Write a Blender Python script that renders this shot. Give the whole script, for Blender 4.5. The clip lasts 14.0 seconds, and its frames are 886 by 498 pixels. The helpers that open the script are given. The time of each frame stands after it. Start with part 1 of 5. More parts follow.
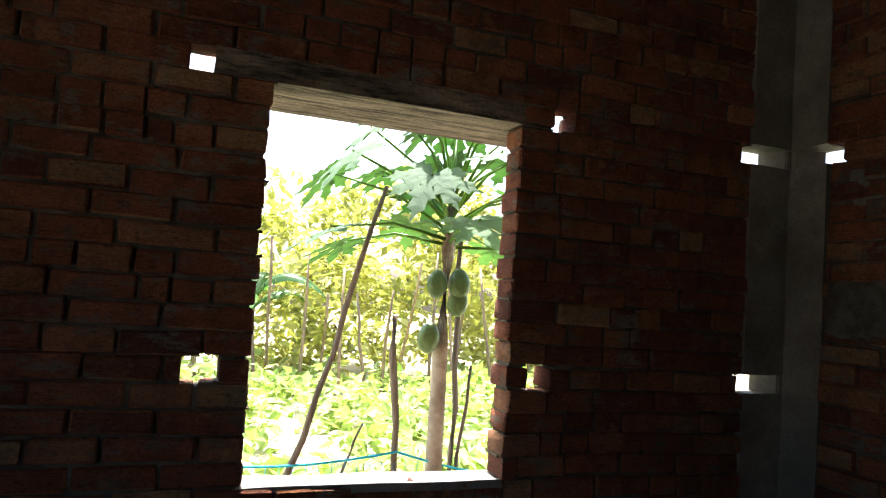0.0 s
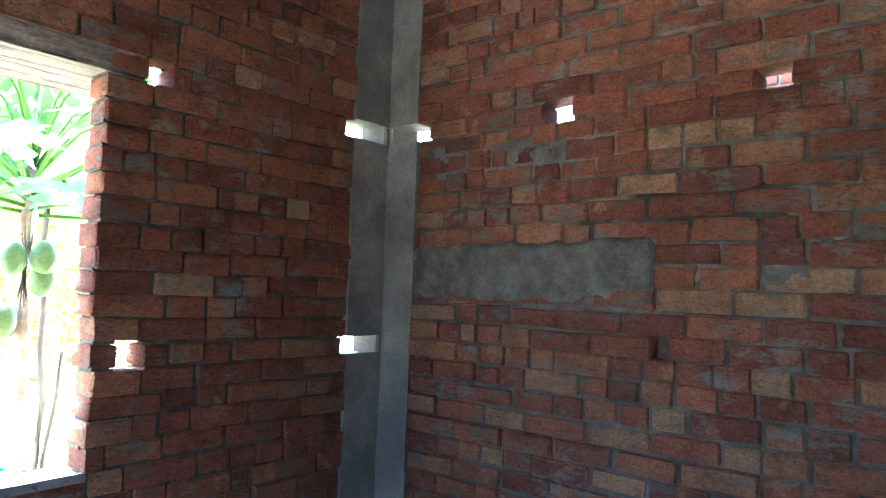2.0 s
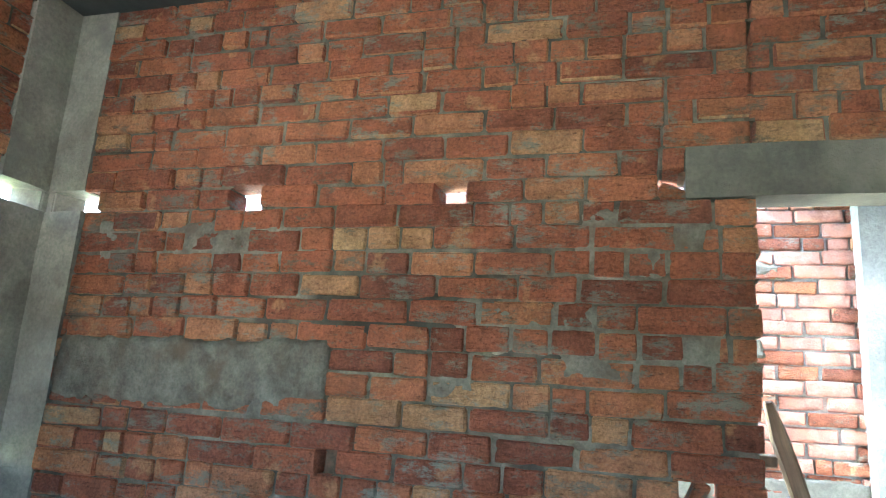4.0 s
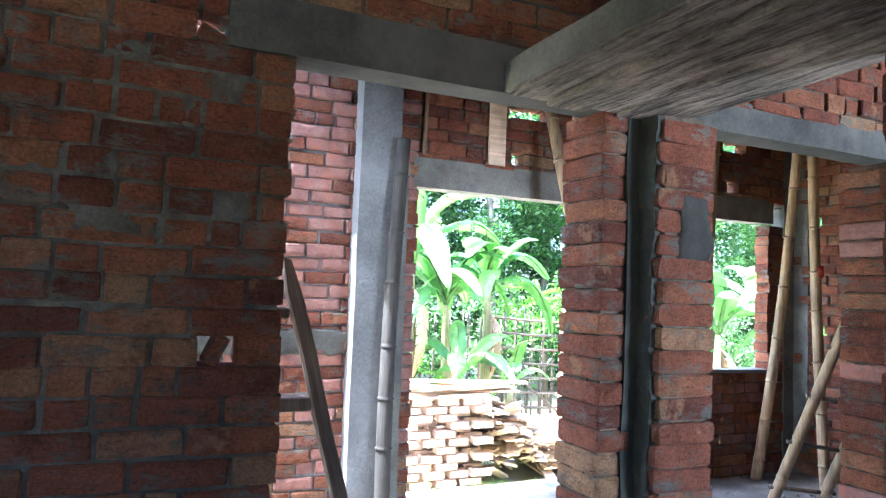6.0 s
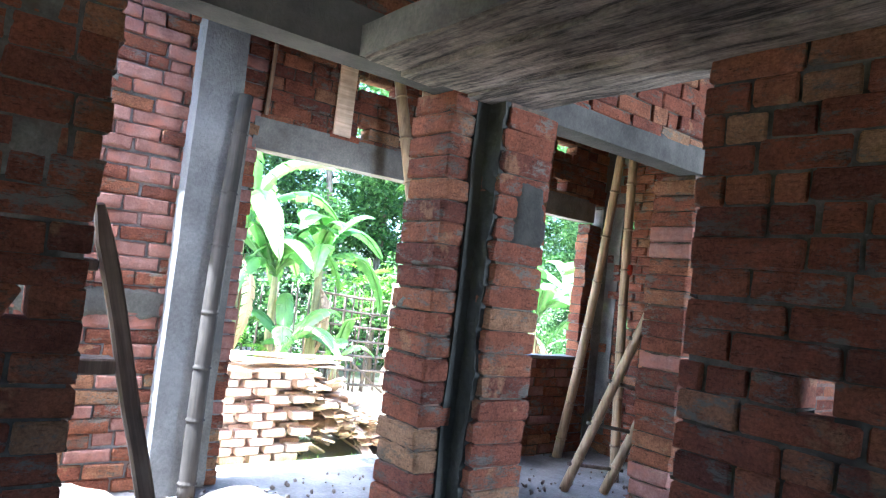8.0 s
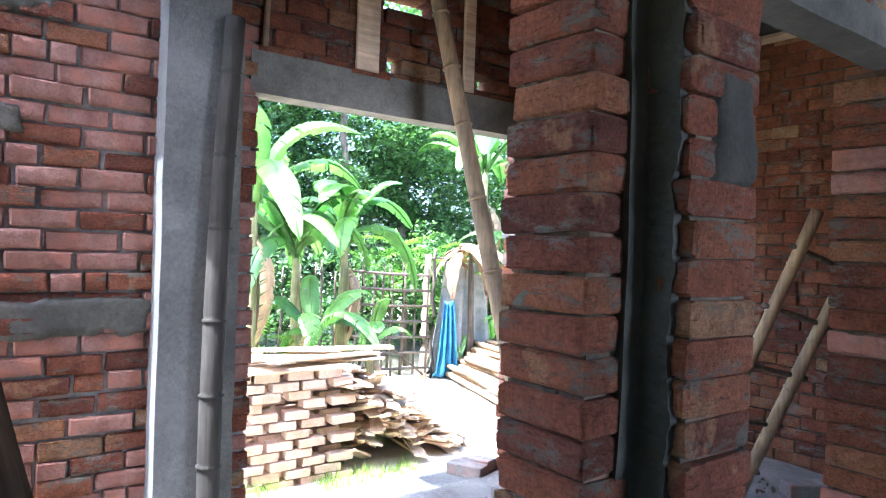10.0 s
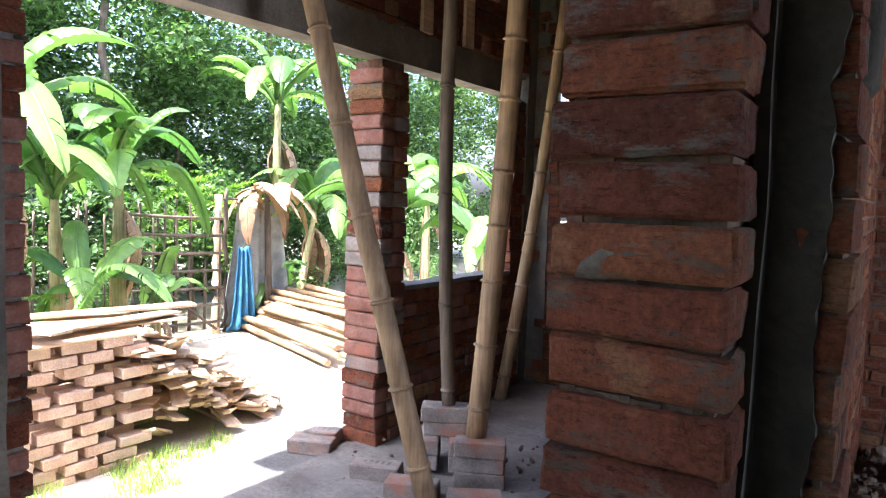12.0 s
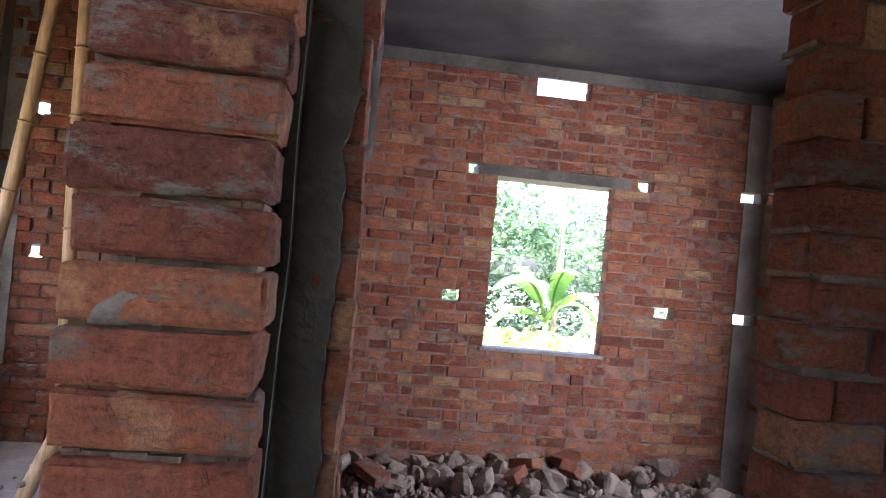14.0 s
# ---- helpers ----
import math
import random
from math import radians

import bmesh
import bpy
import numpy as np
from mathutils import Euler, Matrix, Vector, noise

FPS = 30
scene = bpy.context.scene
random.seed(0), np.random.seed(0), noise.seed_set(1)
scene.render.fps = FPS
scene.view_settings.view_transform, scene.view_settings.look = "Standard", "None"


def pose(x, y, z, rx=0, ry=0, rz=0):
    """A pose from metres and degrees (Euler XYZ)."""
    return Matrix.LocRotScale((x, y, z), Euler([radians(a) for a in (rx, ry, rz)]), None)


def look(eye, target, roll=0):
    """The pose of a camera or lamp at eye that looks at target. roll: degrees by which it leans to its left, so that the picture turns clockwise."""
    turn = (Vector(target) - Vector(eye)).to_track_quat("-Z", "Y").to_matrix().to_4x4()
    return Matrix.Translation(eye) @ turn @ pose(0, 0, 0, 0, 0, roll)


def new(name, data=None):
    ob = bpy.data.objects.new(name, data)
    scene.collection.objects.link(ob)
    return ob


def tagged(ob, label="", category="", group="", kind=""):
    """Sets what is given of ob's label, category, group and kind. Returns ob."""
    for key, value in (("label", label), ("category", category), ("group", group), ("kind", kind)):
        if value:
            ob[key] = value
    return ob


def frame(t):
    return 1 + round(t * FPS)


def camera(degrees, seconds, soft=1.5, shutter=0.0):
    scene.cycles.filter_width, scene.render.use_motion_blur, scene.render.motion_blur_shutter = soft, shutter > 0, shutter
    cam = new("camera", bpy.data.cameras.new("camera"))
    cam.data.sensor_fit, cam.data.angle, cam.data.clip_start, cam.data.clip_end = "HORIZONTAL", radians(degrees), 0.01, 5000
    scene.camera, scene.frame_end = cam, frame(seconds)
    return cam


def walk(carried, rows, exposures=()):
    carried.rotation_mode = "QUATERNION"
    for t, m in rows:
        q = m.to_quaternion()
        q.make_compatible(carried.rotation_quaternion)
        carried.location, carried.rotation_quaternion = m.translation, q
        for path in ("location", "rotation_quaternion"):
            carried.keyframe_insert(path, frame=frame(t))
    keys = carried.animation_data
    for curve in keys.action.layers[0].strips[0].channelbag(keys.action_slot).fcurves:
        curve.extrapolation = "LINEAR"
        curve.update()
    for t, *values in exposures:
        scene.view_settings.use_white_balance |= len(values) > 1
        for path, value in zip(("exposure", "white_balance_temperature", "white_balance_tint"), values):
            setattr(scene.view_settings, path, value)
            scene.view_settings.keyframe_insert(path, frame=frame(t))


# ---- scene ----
cam = camera(66.2, 14.0, soft=1.1)
PATH = [
    (0, (-0.081, 0.684, 1.475), (0.614, 2.555, 1.601), 4.1),
    (0.5, (-0.033, 0.687, 1.421), (0.933, 2.432, 1.574), 3.9),
    (1, (0.011, 0.695, 1.412), (1.214, 2.29, 1.501), 1.8),
    (1.5, (0.055, 0.676, 1.422), (1.451, 2.106, 1.498), 0.7),
    (2, (0.062, 0.668, 1.429), (1.598, 1.943, 1.556), 2.0),
    (2.2, (0.074, 0.655, 1.44), (1.65, 1.874, 1.61), 2.5),
    (4.3, (0.316, 0.586, 1.472), (2.232, 0.997, 1.875), 3.6),
    (4.5, (0.331, 0.571, 1.469), (2.279, 0.852, 1.822), 3.8),
    (5, (0.375, 0.558, 1.448), (2.356, 0.463, 1.705), 4.0),
    (5.5, (0.406, 0.615, 1.452), (2.336, 0.129, 1.65), 1.4),
    (6, (0.405, 0.675, 1.443), (2.23, -0.132, 1.574), 2.2),
    (6.5, (0.384, 0.687, 1.432), (2.091, -0.344, 1.594), 3.2),
    (7, (0.399, 0.68, 1.435), (2.029, -0.469, 1.582), 4.0),
    (7.5, (0.401, 0.677, 1.439), (1.989, -0.514, 1.683), 4.8),
    (8, (0.457, 0.662, 1.414), (2.034, -0.564, 1.522), 6.5),
    (8.2, (0.507, 0.644, 1.409), (2.09, -0.578, 1.47), 6.2),
    (10.3, (1.611, 0.183, 1.441), (3.212, -1.016, 1.43), 1.5),
    (10.5, (1.677, 0.177, 1.439), (3.252, -1.055, 1.397), 2.3),
    (11, (1.904, 0.107, 1.413), (3.421, -1.196, 1.362), 1.8),
    (11.5, (2.07, 0.073, 1.415), (3.491, -1.329, 1.29), 1.7),
    (12, (2.224, 0.078, 1.422), (3.348, -1.569, 1.27), 1.8),
    (12.5, (2.307, 0.121, 1.431), (3.022, -1.744, 1.323), 2.9),
    (13, (2.326, 0.114, 1.425), (2.701, -1.85, 1.377), 5.5),
    (13.5, (2.305, 0.082, 1.431), (2.343, -1.917, 1.456), 5.4),
    (14, (2.286, 0.071, 1.432), (2.039, -1.913, 1.467), 5.3),
]
walk(cam, [(t, look(eye, target, roll)) for t, eye, target, roll in PATH],
     [(0, 2.55, 6000, 8), (1.2, 2.45, 5500, 10), (1.6, 3.6, 4750, 14), (2.0, 5.3, 4700, 4), (4.3, 6.2, 4850, -8), (4.6, 6.05, 4850, -4), (5.0, 5.2, 4600, 4), (5.6, 4.4, 4750, 8), (6.2, 4.35, 4700, 8), (8.2, 4.15, 4750, 10), (10.3, 3.4, 4950, 12),
      (12.0, 2.85, 5600, 18), (13.0, 3.4, 5350, 22), (14.0, 3.95, 5700, 24)])


# ---- light ----
SUN_EL, SUN_ROT = radians(67), math.atan2(0.06, 1.0)
world = bpy.data.worlds.new("world")
scene.world = world
world.use_nodes = True
wn = world.node_tree
sky = wn.nodes.new("ShaderNodeTexSky")
sky.sky_type, sky.sun_disc = "NISHITA", False
sky.sun_elevation, sky.sun_rotation = SUN_EL, SUN_ROT
sky.air_density, sky.dust_density = 0.9, 5.0
wn.links.new(sky.outputs[0], wn.nodes["Background"].inputs[0])
wn.nodes["Background"].inputs[1].default_value = 0.15
sun_data = bpy.data.lights.new("sun", "SUN")
sun_data.energy, sun_data.angle, sun_data.color = 4.0, radians(0.6), (1.0, 0.94, 0.84)
sun = new("sun", sun_data)
SUN_DIR = Vector((0.06 * math.cos(SUN_EL), 0.998 * math.cos(SUN_EL), math.sin(SUN_EL)))
sun.matrix_world = look(SUN_DIR * 20, (0, 0, 0))


def fill_pane(name, at, target, w, h, power):
    """Fill lamp standing in for sky light, in an added, unseen window behind the camera."""
    d = bpy.data.lights.new(name, "AREA")
    d.shape, d.size, d.size_y, d.energy, d.color = "RECTANGLE", w, h, power, (0.97, 0.98, 1.0)
    ob = new(name, d)
    ob.matrix_world = look(at, target)


fill_pane("fill_in_added_west_window", (-1.66, 1.0, 1.46), (2.4, 1.0, 1.3), 1.3, 1.25, 0.3)
fill_pane("fill_in_added_far_west_window", (-1.01, -3.0, 1.46), (2.4, -3.1, 1.2), 1.3, 1.25, 17)


# ---- materials ----
def material(name, rough=0.85, spec=0.3):
    m = bpy.data.materials.new(name)
    m.use_nodes = True
    b = m.node_tree.nodes["Principled BSDF"]
    b.inputs["Roughness"].default_value = rough
    b.inputs["Specular IOR Level"].default_value = spec
    return m, m.node_tree, b


def add(nt, kind, **sets):
    n = nt.nodes.new(kind)
    for k, v in sets.items():
        n.inputs[k.replace("_", " ")].default_value = v
    return n


def noise_of(nt, coord, scale, detail=4.0, rough=0.6):
    n = add(nt, "ShaderNodeTexNoise", Scale=scale, Detail=detail, Roughness=rough)
    nt.links.new(coord, n.inputs["Vector"])
    return n.outputs["Fac"]


def ramp(nt, fac, stops):
    r = nt.nodes.new("ShaderNodeValToRGB")
    els = r.color_ramp.elements
    while len(els) < len(stops):
        els.new(0.5)
    for e, (p, c) in zip(els, stops):
        e.position, e.color = p, (c if len(c) == 4 else (*c, 1))
    nt.links.new(fac, r.inputs[0])
    return r.outputs[0]


def mix(nt, fac, a, b, blend="MIX"):
    n = nt.nodes.new("ShaderNodeMix")
    n.data_type, n.blend_type = "RGBA", blend
    for i, v in ((0, fac), (6, a), (7, b)):
        if hasattr(v, "is_linked"):
            nt.links.new(v, n.inputs[i])
        else:
            n.inputs[i].default_value = v if i == 0 else (*v, 1)
    return n.outputs[2]


def bump(nt, b, height, strength, distance):
    n = add(nt, "ShaderNodeBump", Strength=strength, Distance=distance)
    nt.links.new(height, n.inputs["Height"])
    nt.links.new(n.outputs[0], b.inputs["Normal"])


def world_at(nt):
    return nt.nodes.new("ShaderNodeNewGeometry").outputs["Position"]


def object_at(nt):
    return nt.nodes.new("ShaderNodeTexCoord").outputs["Object"]


def brick_material(name, island):
    m, nt, b = material(name, 0.9, 0.2)
    if island:
        rnd = nt.nodes.new("ShaderNodeNewGeometry").outputs["Random Per Island"]
    else:
        rnd = nt.nodes.new("ShaderNodeObjectInfo").outputs["Random"]
    at = world_at(nt)
    body = ramp(nt, rnd, [(0.0, (0.165, 0.052, 0.03)), (0.2, (0.235, 0.071, 0.037)), (0.55, (0.295, 0.092, 0.044)),
                          (0.80, (0.34, 0.122, 0.056)), (0.93, (0.36, 0.155, 0.075)), (1.0, (0.41, 0.225, 0.11))])
    patch = ramp(nt, noise_of(nt, at, 11.0, 5, 0.65), [(0.3, (0.6, 0.57, 0.55)), (0.5, (0.92, 0.9, 0.88)), (0.7, (1.15, 1.12, 1.1))])
    body = mix(nt, 1.0, body, patch, "MULTIPLY")
    burnt = ramp(nt, noise_of(nt, at, 6.3, 4, 0.6), [(0.61, (0, 0, 0)), (0.66, (0.6, 0.6, 0.6))])
    body = mix(nt, burnt, body, (0.37, 0.18, 0.085))
    grain = ramp(nt, noise_of(nt, at, 95.0, 6, 0.75), [(0.3, (0.5, 0.48, 0.47)), (0.7, (1.25, 1.25, 1.25))])
    body = mix(nt, 1.0, body, grain, "MULTIPLY")
    along = nt.nodes.new("ShaderNodeMapping")
    along.inputs["Scale"].default_value = (1.0, 1.0, 2.4)
    nt.links.new(at, along.inputs["Vector"])
    smear = ramp(nt, noise_of(nt, along.outputs[0], 6.0, 10, 0.8), [(0.525, (0, 0, 0)), (0.60, (0.78, 0.78, 0.78))])
    tone = ramp(nt, noise_of(nt, at, 2.1, 3, 0.5), [(0.35, (0.085, 0.074, 0.052)), (0.65, (0.20, 0.188, 0.15))])
    body = mix(nt, smear, body, tone)
    vor = nt.nodes.new("ShaderNodeTexVoronoi")
    vor.feature = "DISTANCE_TO_EDGE"
    vor.inputs["Scale"].default_value = 26.0
    warp = nt.nodes.new("ShaderNodeVectorMath")
    warp.operation = "MULTIPLY_ADD"
    fuzz = add(nt, "ShaderNodeTexNoise", Scale=12.0, Detail=4.0)
    nt.links.new(at, fuzz.inputs["Vector"])
    nt.links.new(fuzz.outputs["Color"], warp.inputs[0])
    warp.inputs[1].default_value = (0.16, 0.16, 0.16)
    nt.links.new(at, warp.inputs[2])
    nt.links.new(warp.outputs[0], vor.inputs["Vector"])
    near = ramp(nt, vor.outputs["Distance"], [(0.0, (0, 0, 0)), (0.02, (1, 1, 1))])
    some = ramp(nt, noise_of(nt, at, 7.0, 3), [(0.5, (1, 1, 1)), (0.64, (0, 0, 0))])
    crack = mix(nt, 1.0, near, some, "LIGHTEN")
    body = mix(nt, 1.0, body, ramp(nt, crack, [(0.0, (0.55, 0.52, 0.5)), (1.0, (1, 1, 1))]), "MULTIPLY")
    nt.links.new(body, b.inputs["Base Color"])
    drag = nt.nodes.new("ShaderNodeMapping")
    drag.inputs["Scale"].default_value = (1.0, 1.0, 4.5)
    nt.links.new(at, drag.inputs["Vector"])
    torn = noise_of(nt, drag.outputs[0], 24.0, 8, 0.8)
    body = mix(nt, 1.0, body, (0.95, 1.08, 1.12), "MULTIPLY")
    # Shade in the bump's hollows is painted into the brick colour.
    pit_shade = ramp(nt, torn, [(0.34, (0.35, 0.33, 0.32)), (0.46, (1, 1, 1))])
    body = mix(nt, 1.0, body, pit_shade, "MULTIPLY")
    nt.links.new(body, b.inputs["Base Color"])
    h = mix(nt, 0.5, ramp(nt, torn, [(0.3, (0, 0, 0)), (0.7, (1, 1, 1))]), noise_of(nt, at, 120.0, 5, 0.7))
    h = mix(nt, 0.3, h, crack)
    bump(nt, b, h, 1.0, 0.026)
    return m


def speckled(name, dark, light, scale, fine=70.0, rough=0.9, depth=0.006, strength=0.6, stain=None, stain_scale=1.5):
    m, nt, b = material(name, rough, 0.25)
    at = world_at(nt)
    c = ramp(nt, noise_of(nt, at, scale, 6, 0.65), [(0.33, dark), (0.67, light)])
    g = ramp(nt, noise_of(nt, at, fine, 4, 0.7), [(0.3, (0.75, 0.75, 0.75)), (0.7, (1.15, 1.15, 1.15))])
    c = mix(nt, 1.0, c, g, "MULTIPLY")
    if stain:
        s = ramp(nt, noise_of(nt, at, stain_scale, 5, 0.6), [(0.5, (0, 0, 0)), (0.68, (0.8, 0.8, 0.8))])
        c = mix(nt, s, c, stain)
    nt.links.new(c, b.inputs["Base Color"])
    bump(nt, b, mix(nt, 0.4, noise_of(nt, at, fine, 4, 0.7), noise_of(nt, at, scale * 2.2, 5, 0.6)), strength, depth)
    return m


def board_marked(name, dark, light, along):
    """Concrete cast on rough planks: torn grain along the boards, blotches and hair cracks."""
    m, nt, b = material(name, 0.85, 0.3)
    at = world_at(nt)
    fuzz = add(nt, "ShaderNodeTexNoise", Scale=5.0, Detail=3.0)
    nt.links.new(at, fuzz.inputs["Vector"])
    warp = nt.nodes.new("ShaderNodeVectorMath")
    warp.operation = "MULTIPLY_ADD"
    nt.links.new(fuzz.outputs["Color"], warp.inputs[0])
    warp.inputs[1].default_value = (0.035, 0.035, 0.035)
    nt.links.new(at, warp.inputs[2])
    mp = nt.nodes.new("ShaderNodeMapping")
    mp.inputs["Scale"].default_value = (1.5, 15.0, 12.0) if along == "x" else (15.0, 1.5, 12.0)
    nt.links.new(warp.outputs[0], mp.inputs["Vector"])
    n1 = noise_of(nt, mp.outputs[0], 2.2, 9, 0.75)
    c = ramp(nt, n1, [(0.40, dark), (0.47, tuple(0.5 * v for v in light)), (0.62, light)])
    c = mix(nt, 1.0, c, ramp(nt, noise_of(nt, at, 3.4, 6, 0.7), [(0.32, (0.4, 0.38, 0.35)), (0.68, (1.25, 1.22, 1.2))]), "MULTIPLY")
    c = mix(nt, 1.0, c, ramp(nt, noise_of(nt, at, 60.0, 4, 0.7), [(0.3, (0.7, 0.7, 0.7)), (0.7, (1.15, 1.15, 1.15))]), "MULTIPLY")
    board = ramp(nt, nt.nodes.new("ShaderNodeObjectInfo").outputs["Random"], [(0.0, (0.7, 0.69, 0.68)), (1.0, (1.3, 1.28, 1.24))])
    c = mix(nt, 1.0, c, board, "MULTIPLY")
    nt.links.new(c, b.inputs["Base Color"])
    bump(nt, b, mix(nt, 0.35, n1, noise_of(nt, at, 34.0, 6, 0.75)), 1.0, 0.018)
    return m


def leafy(name, dark, light, island=True, through_light=0.35, rough=0.45):
    m, nt, b = material(name, rough, 0.4)
    if island:
        rnd = nt.nodes.new("ShaderNodeNewGeometry").outputs["Random Per Island"]
    else:
        rnd = nt.nodes.new("ShaderNodeObjectInfo").outputs["Random"]
    c = ramp(nt, rnd, [(0.0, dark), (0.75, light), (1.0, tuple(min(1, v * 1.35) for v in light))])
    c = mix(nt, 1.0, c, ramp(nt, noise_of(nt, world_at(nt), 7.0, 4), [(0.3, (0.7, 0.72, 0.65)), (0.7, (1.15, 1.12, 1.0))]), "MULTIPLY")
    nt.links.new(c, b.inputs["Base Color"])
    t = nt.nodes.new("ShaderNodeBsdfTranslucent")
    nt.links.new(mix(nt, 1.0, c, (1.25, 1.5, 0.75), "MULTIPLY"), t.inputs["Color"])
    s = nt.nodes.new("ShaderNodeMixShader")
    s.inputs[0].default_value = through_light
    out = nt.nodes["Material Output"]
    nt.links.new(b.outputs[0], s.inputs[1])
    nt.links.new(t.outputs[0], s.inputs[2])
    nt.links.new(s.outputs[0], out.inputs[0])
    return m


def streaked(name, dark, light, rough=0.6, scale=(30, 30, 1.5), bands=None):
    m, nt, b = material(name, rough, 0.35)
    mp = nt.nodes.new("ShaderNodeMapping")
    mp.inputs["Scale"].default_value = scale
    nt.links.new(object_at(nt), mp.inputs["Vector"])
    n = noise_of(nt, mp.outputs[0], 1.6, 6, 0.65)
    c = ramp(nt, n, [(0.3, dark), (0.7, light)])
    c = mix(nt, 1.0, c, ramp(nt, noise_of(nt, world_at(nt), 5.0, 4), [(0.3, (0.62, 0.6, 0.56)), (0.65, (1.15, 1.12, 1.08))]), "MULTIPLY")
    rv = ramp(nt, nt.nodes.new("ShaderNodeObjectInfo").outputs["Random"], [(0.0, (0.75, 0.75, 0.75)), (1.0, (1.15, 1.12, 1.1))])
    c = mix(nt, 1.0, c, rv, "MULTIPLY")
    nt.links.new(c, b.inputs["Base Color"])
    bump(nt, b, n, 0.5, 0.004)
    return m


BRICK = brick_material("brick_single", False)
BRICKS = brick_material("brick_many", True)
MORTAR = speckled("mortar", (0.042, 0.030, 0.019), (0.13, 0.10, 0.068), 14.0, 110.0, 0.95, 0.012, 0.9, (0.17, 0.08, 0.05), 7.0)
GREY_MORTAR = speckled("grey_mortar", (0.10, 0.092, 0.085), (0.24, 0.225, 0.205), 14.0, 110.0, 0.95, 0.012, 0.9, (0.2, 0.12, 0.09), 7.0)
ROOM_MORTAR = speckled("room_mortar", (0.042, 0.036, 0.027), (0.145, 0.128, 0.098), 9.0, 110.0, 0.95, 0.012, 0.9, (0.03, 0.024, 0.018), 6.0)
PALE_MORTAR = speckled("flush_mortar", (0.075, 0.045, 0.032), (0.17, 0.105, 0.075), 14.0, 110.0, 0.95, 0.012, 0.9, (0.22, 0.09, 0.055), 8.0)
CONCRETE = speckled("concrete", (0.105, 0.095, 0.075), (0.215, 0.198, 0.163), 4.0, 70.0, 0.85, 0.006, 0.7, (0.09, 0.085, 0.075), 2.6)
PALE_CONCRETE = speckled("pale_concrete", (0.105, 0.10, 0.092), (0.17, 0.163, 0.15), 3.0, 55.0, 0.8, 0.010, 1.0, (0.19, 0.182, 0.17), 2.4)
# Greenish cement with the shade of its recess put into the near-black colour.
GREEN_CEMENT = speckled("recess_shade_cement", (0.015, 0.0145, 0.0105), (0.05, 0.047, 0.035), 4.0, 60.0, 0.8, 0.006, 0.6)
LINTEL_GREY = speckled("lintel_concrete", (0.034, 0.031, 0.025), (0.085, 0.078, 0.063), 3.5, 65.0, 0.85, 0.008, 0.8, (0.11, 0.10, 0.082), 2.2)
SOFFIT_X = board_marked("board_marked_concrete", (0.045, 0.036, 0.026), (0.34, 0.285, 0.225), "x")
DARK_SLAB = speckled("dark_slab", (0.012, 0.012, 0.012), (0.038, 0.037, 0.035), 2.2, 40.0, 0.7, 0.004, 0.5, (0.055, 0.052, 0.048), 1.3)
EARTH = speckled("earth_floor", (0.16, 0.14, 0.115), (0.30, 0.27, 0.23), 2.5, 55.0, 0.95, 0.012, 0.8)
DUST = speckled("cement_dust_floor", (0.11, 0.10, 0.086), (0.235, 0.22, 0.195), 2.6, 45.0, 0.95, 0.012, 0.7, (0.15, 0.14, 0.125), 3.0)
GREY_BRICK = speckled("grey_dusted_brick", (0.16, 0.135, 0.115), (0.28, 0.25, 0.22), 8.0, 90.0, 0.95, 0.008, 0.7, (0.30, 0.13, 0.08), 5.0)
PINK_BRICK = speckled("dusted_pink_brick", (0.17, 0.072, 0.052), (0.275, 0.15, 0.115), 9.0, 80.0, 0.95, 0.012, 0.9, (0.28, 0.11, 0.07), 8.0)
CLOD = speckled("clod", (0.085, 0.064, 0.046), (0.20, 0.16, 0.122), 6.0, 60.0, 0.95, 0.02, 0.9)
BAMBOO = streaked("bamboo", (0.185, 0.12, 0.065), (0.40, 0.285, 0.165), 0.5)
OLD_BAMBOO = streaked("weathered_bamboo", (0.07, 0.053, 0.038), (0.175, 0.137, 0.10), 0.7)
DARK_BAMBOO = streaked("dark_bamboo", (0.02, 0.017, 0.013), (0.05, 0.043, 0.035), 0.85)
SMEAR = speckled("cement_smear", (0.10, 0.088, 0.068), (0.235, 0.215, 0.175), 12.0, 80.0, 0.9, 0.012, 0.9, (0.12, 0.09, 0.06), 9.0)
DARK_WOOD = streaked("dark_wood", (0.075, 0.05, 0.033), (0.19, 0.135, 0.09), 0.8)
PLANK = streaked("plank", (0.42, 0.31, 0.20), (0.68, 0.54, 0.39), 0.75, (2, 30, 30))
# New red brick lightened so the colour carries the yard's glare.
PALE_BRICK = speckled("glare_paled_brick", (0.46, 0.29, 0.205), (0.62, 0.47, 0.36), 5.0, 80.0, 0.9, 0.006, 0.7, (0.45, 0.36, 0.28), 3.0)


# ---- builders ----
def thing(name, label, category, at=(0, 0, 0), turn=0.0, group="", kind=""):
    ob = new(name)
    ob.matrix_world = pose(*at, 0, 0, turn)
    return tagged(ob, label, category, group, kind)


def mesh_of(bm, mat, smooth=False):
    me = bpy.data.meshes.new("m")
    bm.to_mesh(me)
    bm.free()
    if mat:
        me.materials.append(mat)
    if smooth:
        for p in me.polygons:
            p.use_smooth = True
    return me


def part(name, bm, mat, parent=None, label="", m=None, smooth=False):
    me = bm if isinstance(bm, bpy.types.Mesh) else mesh_of(bm, mat, smooth)
    ob = new(name, me)
    ob.parent = parent
    if m is not None:
        ob.matrix_basis = m
    return tagged(ob, label)


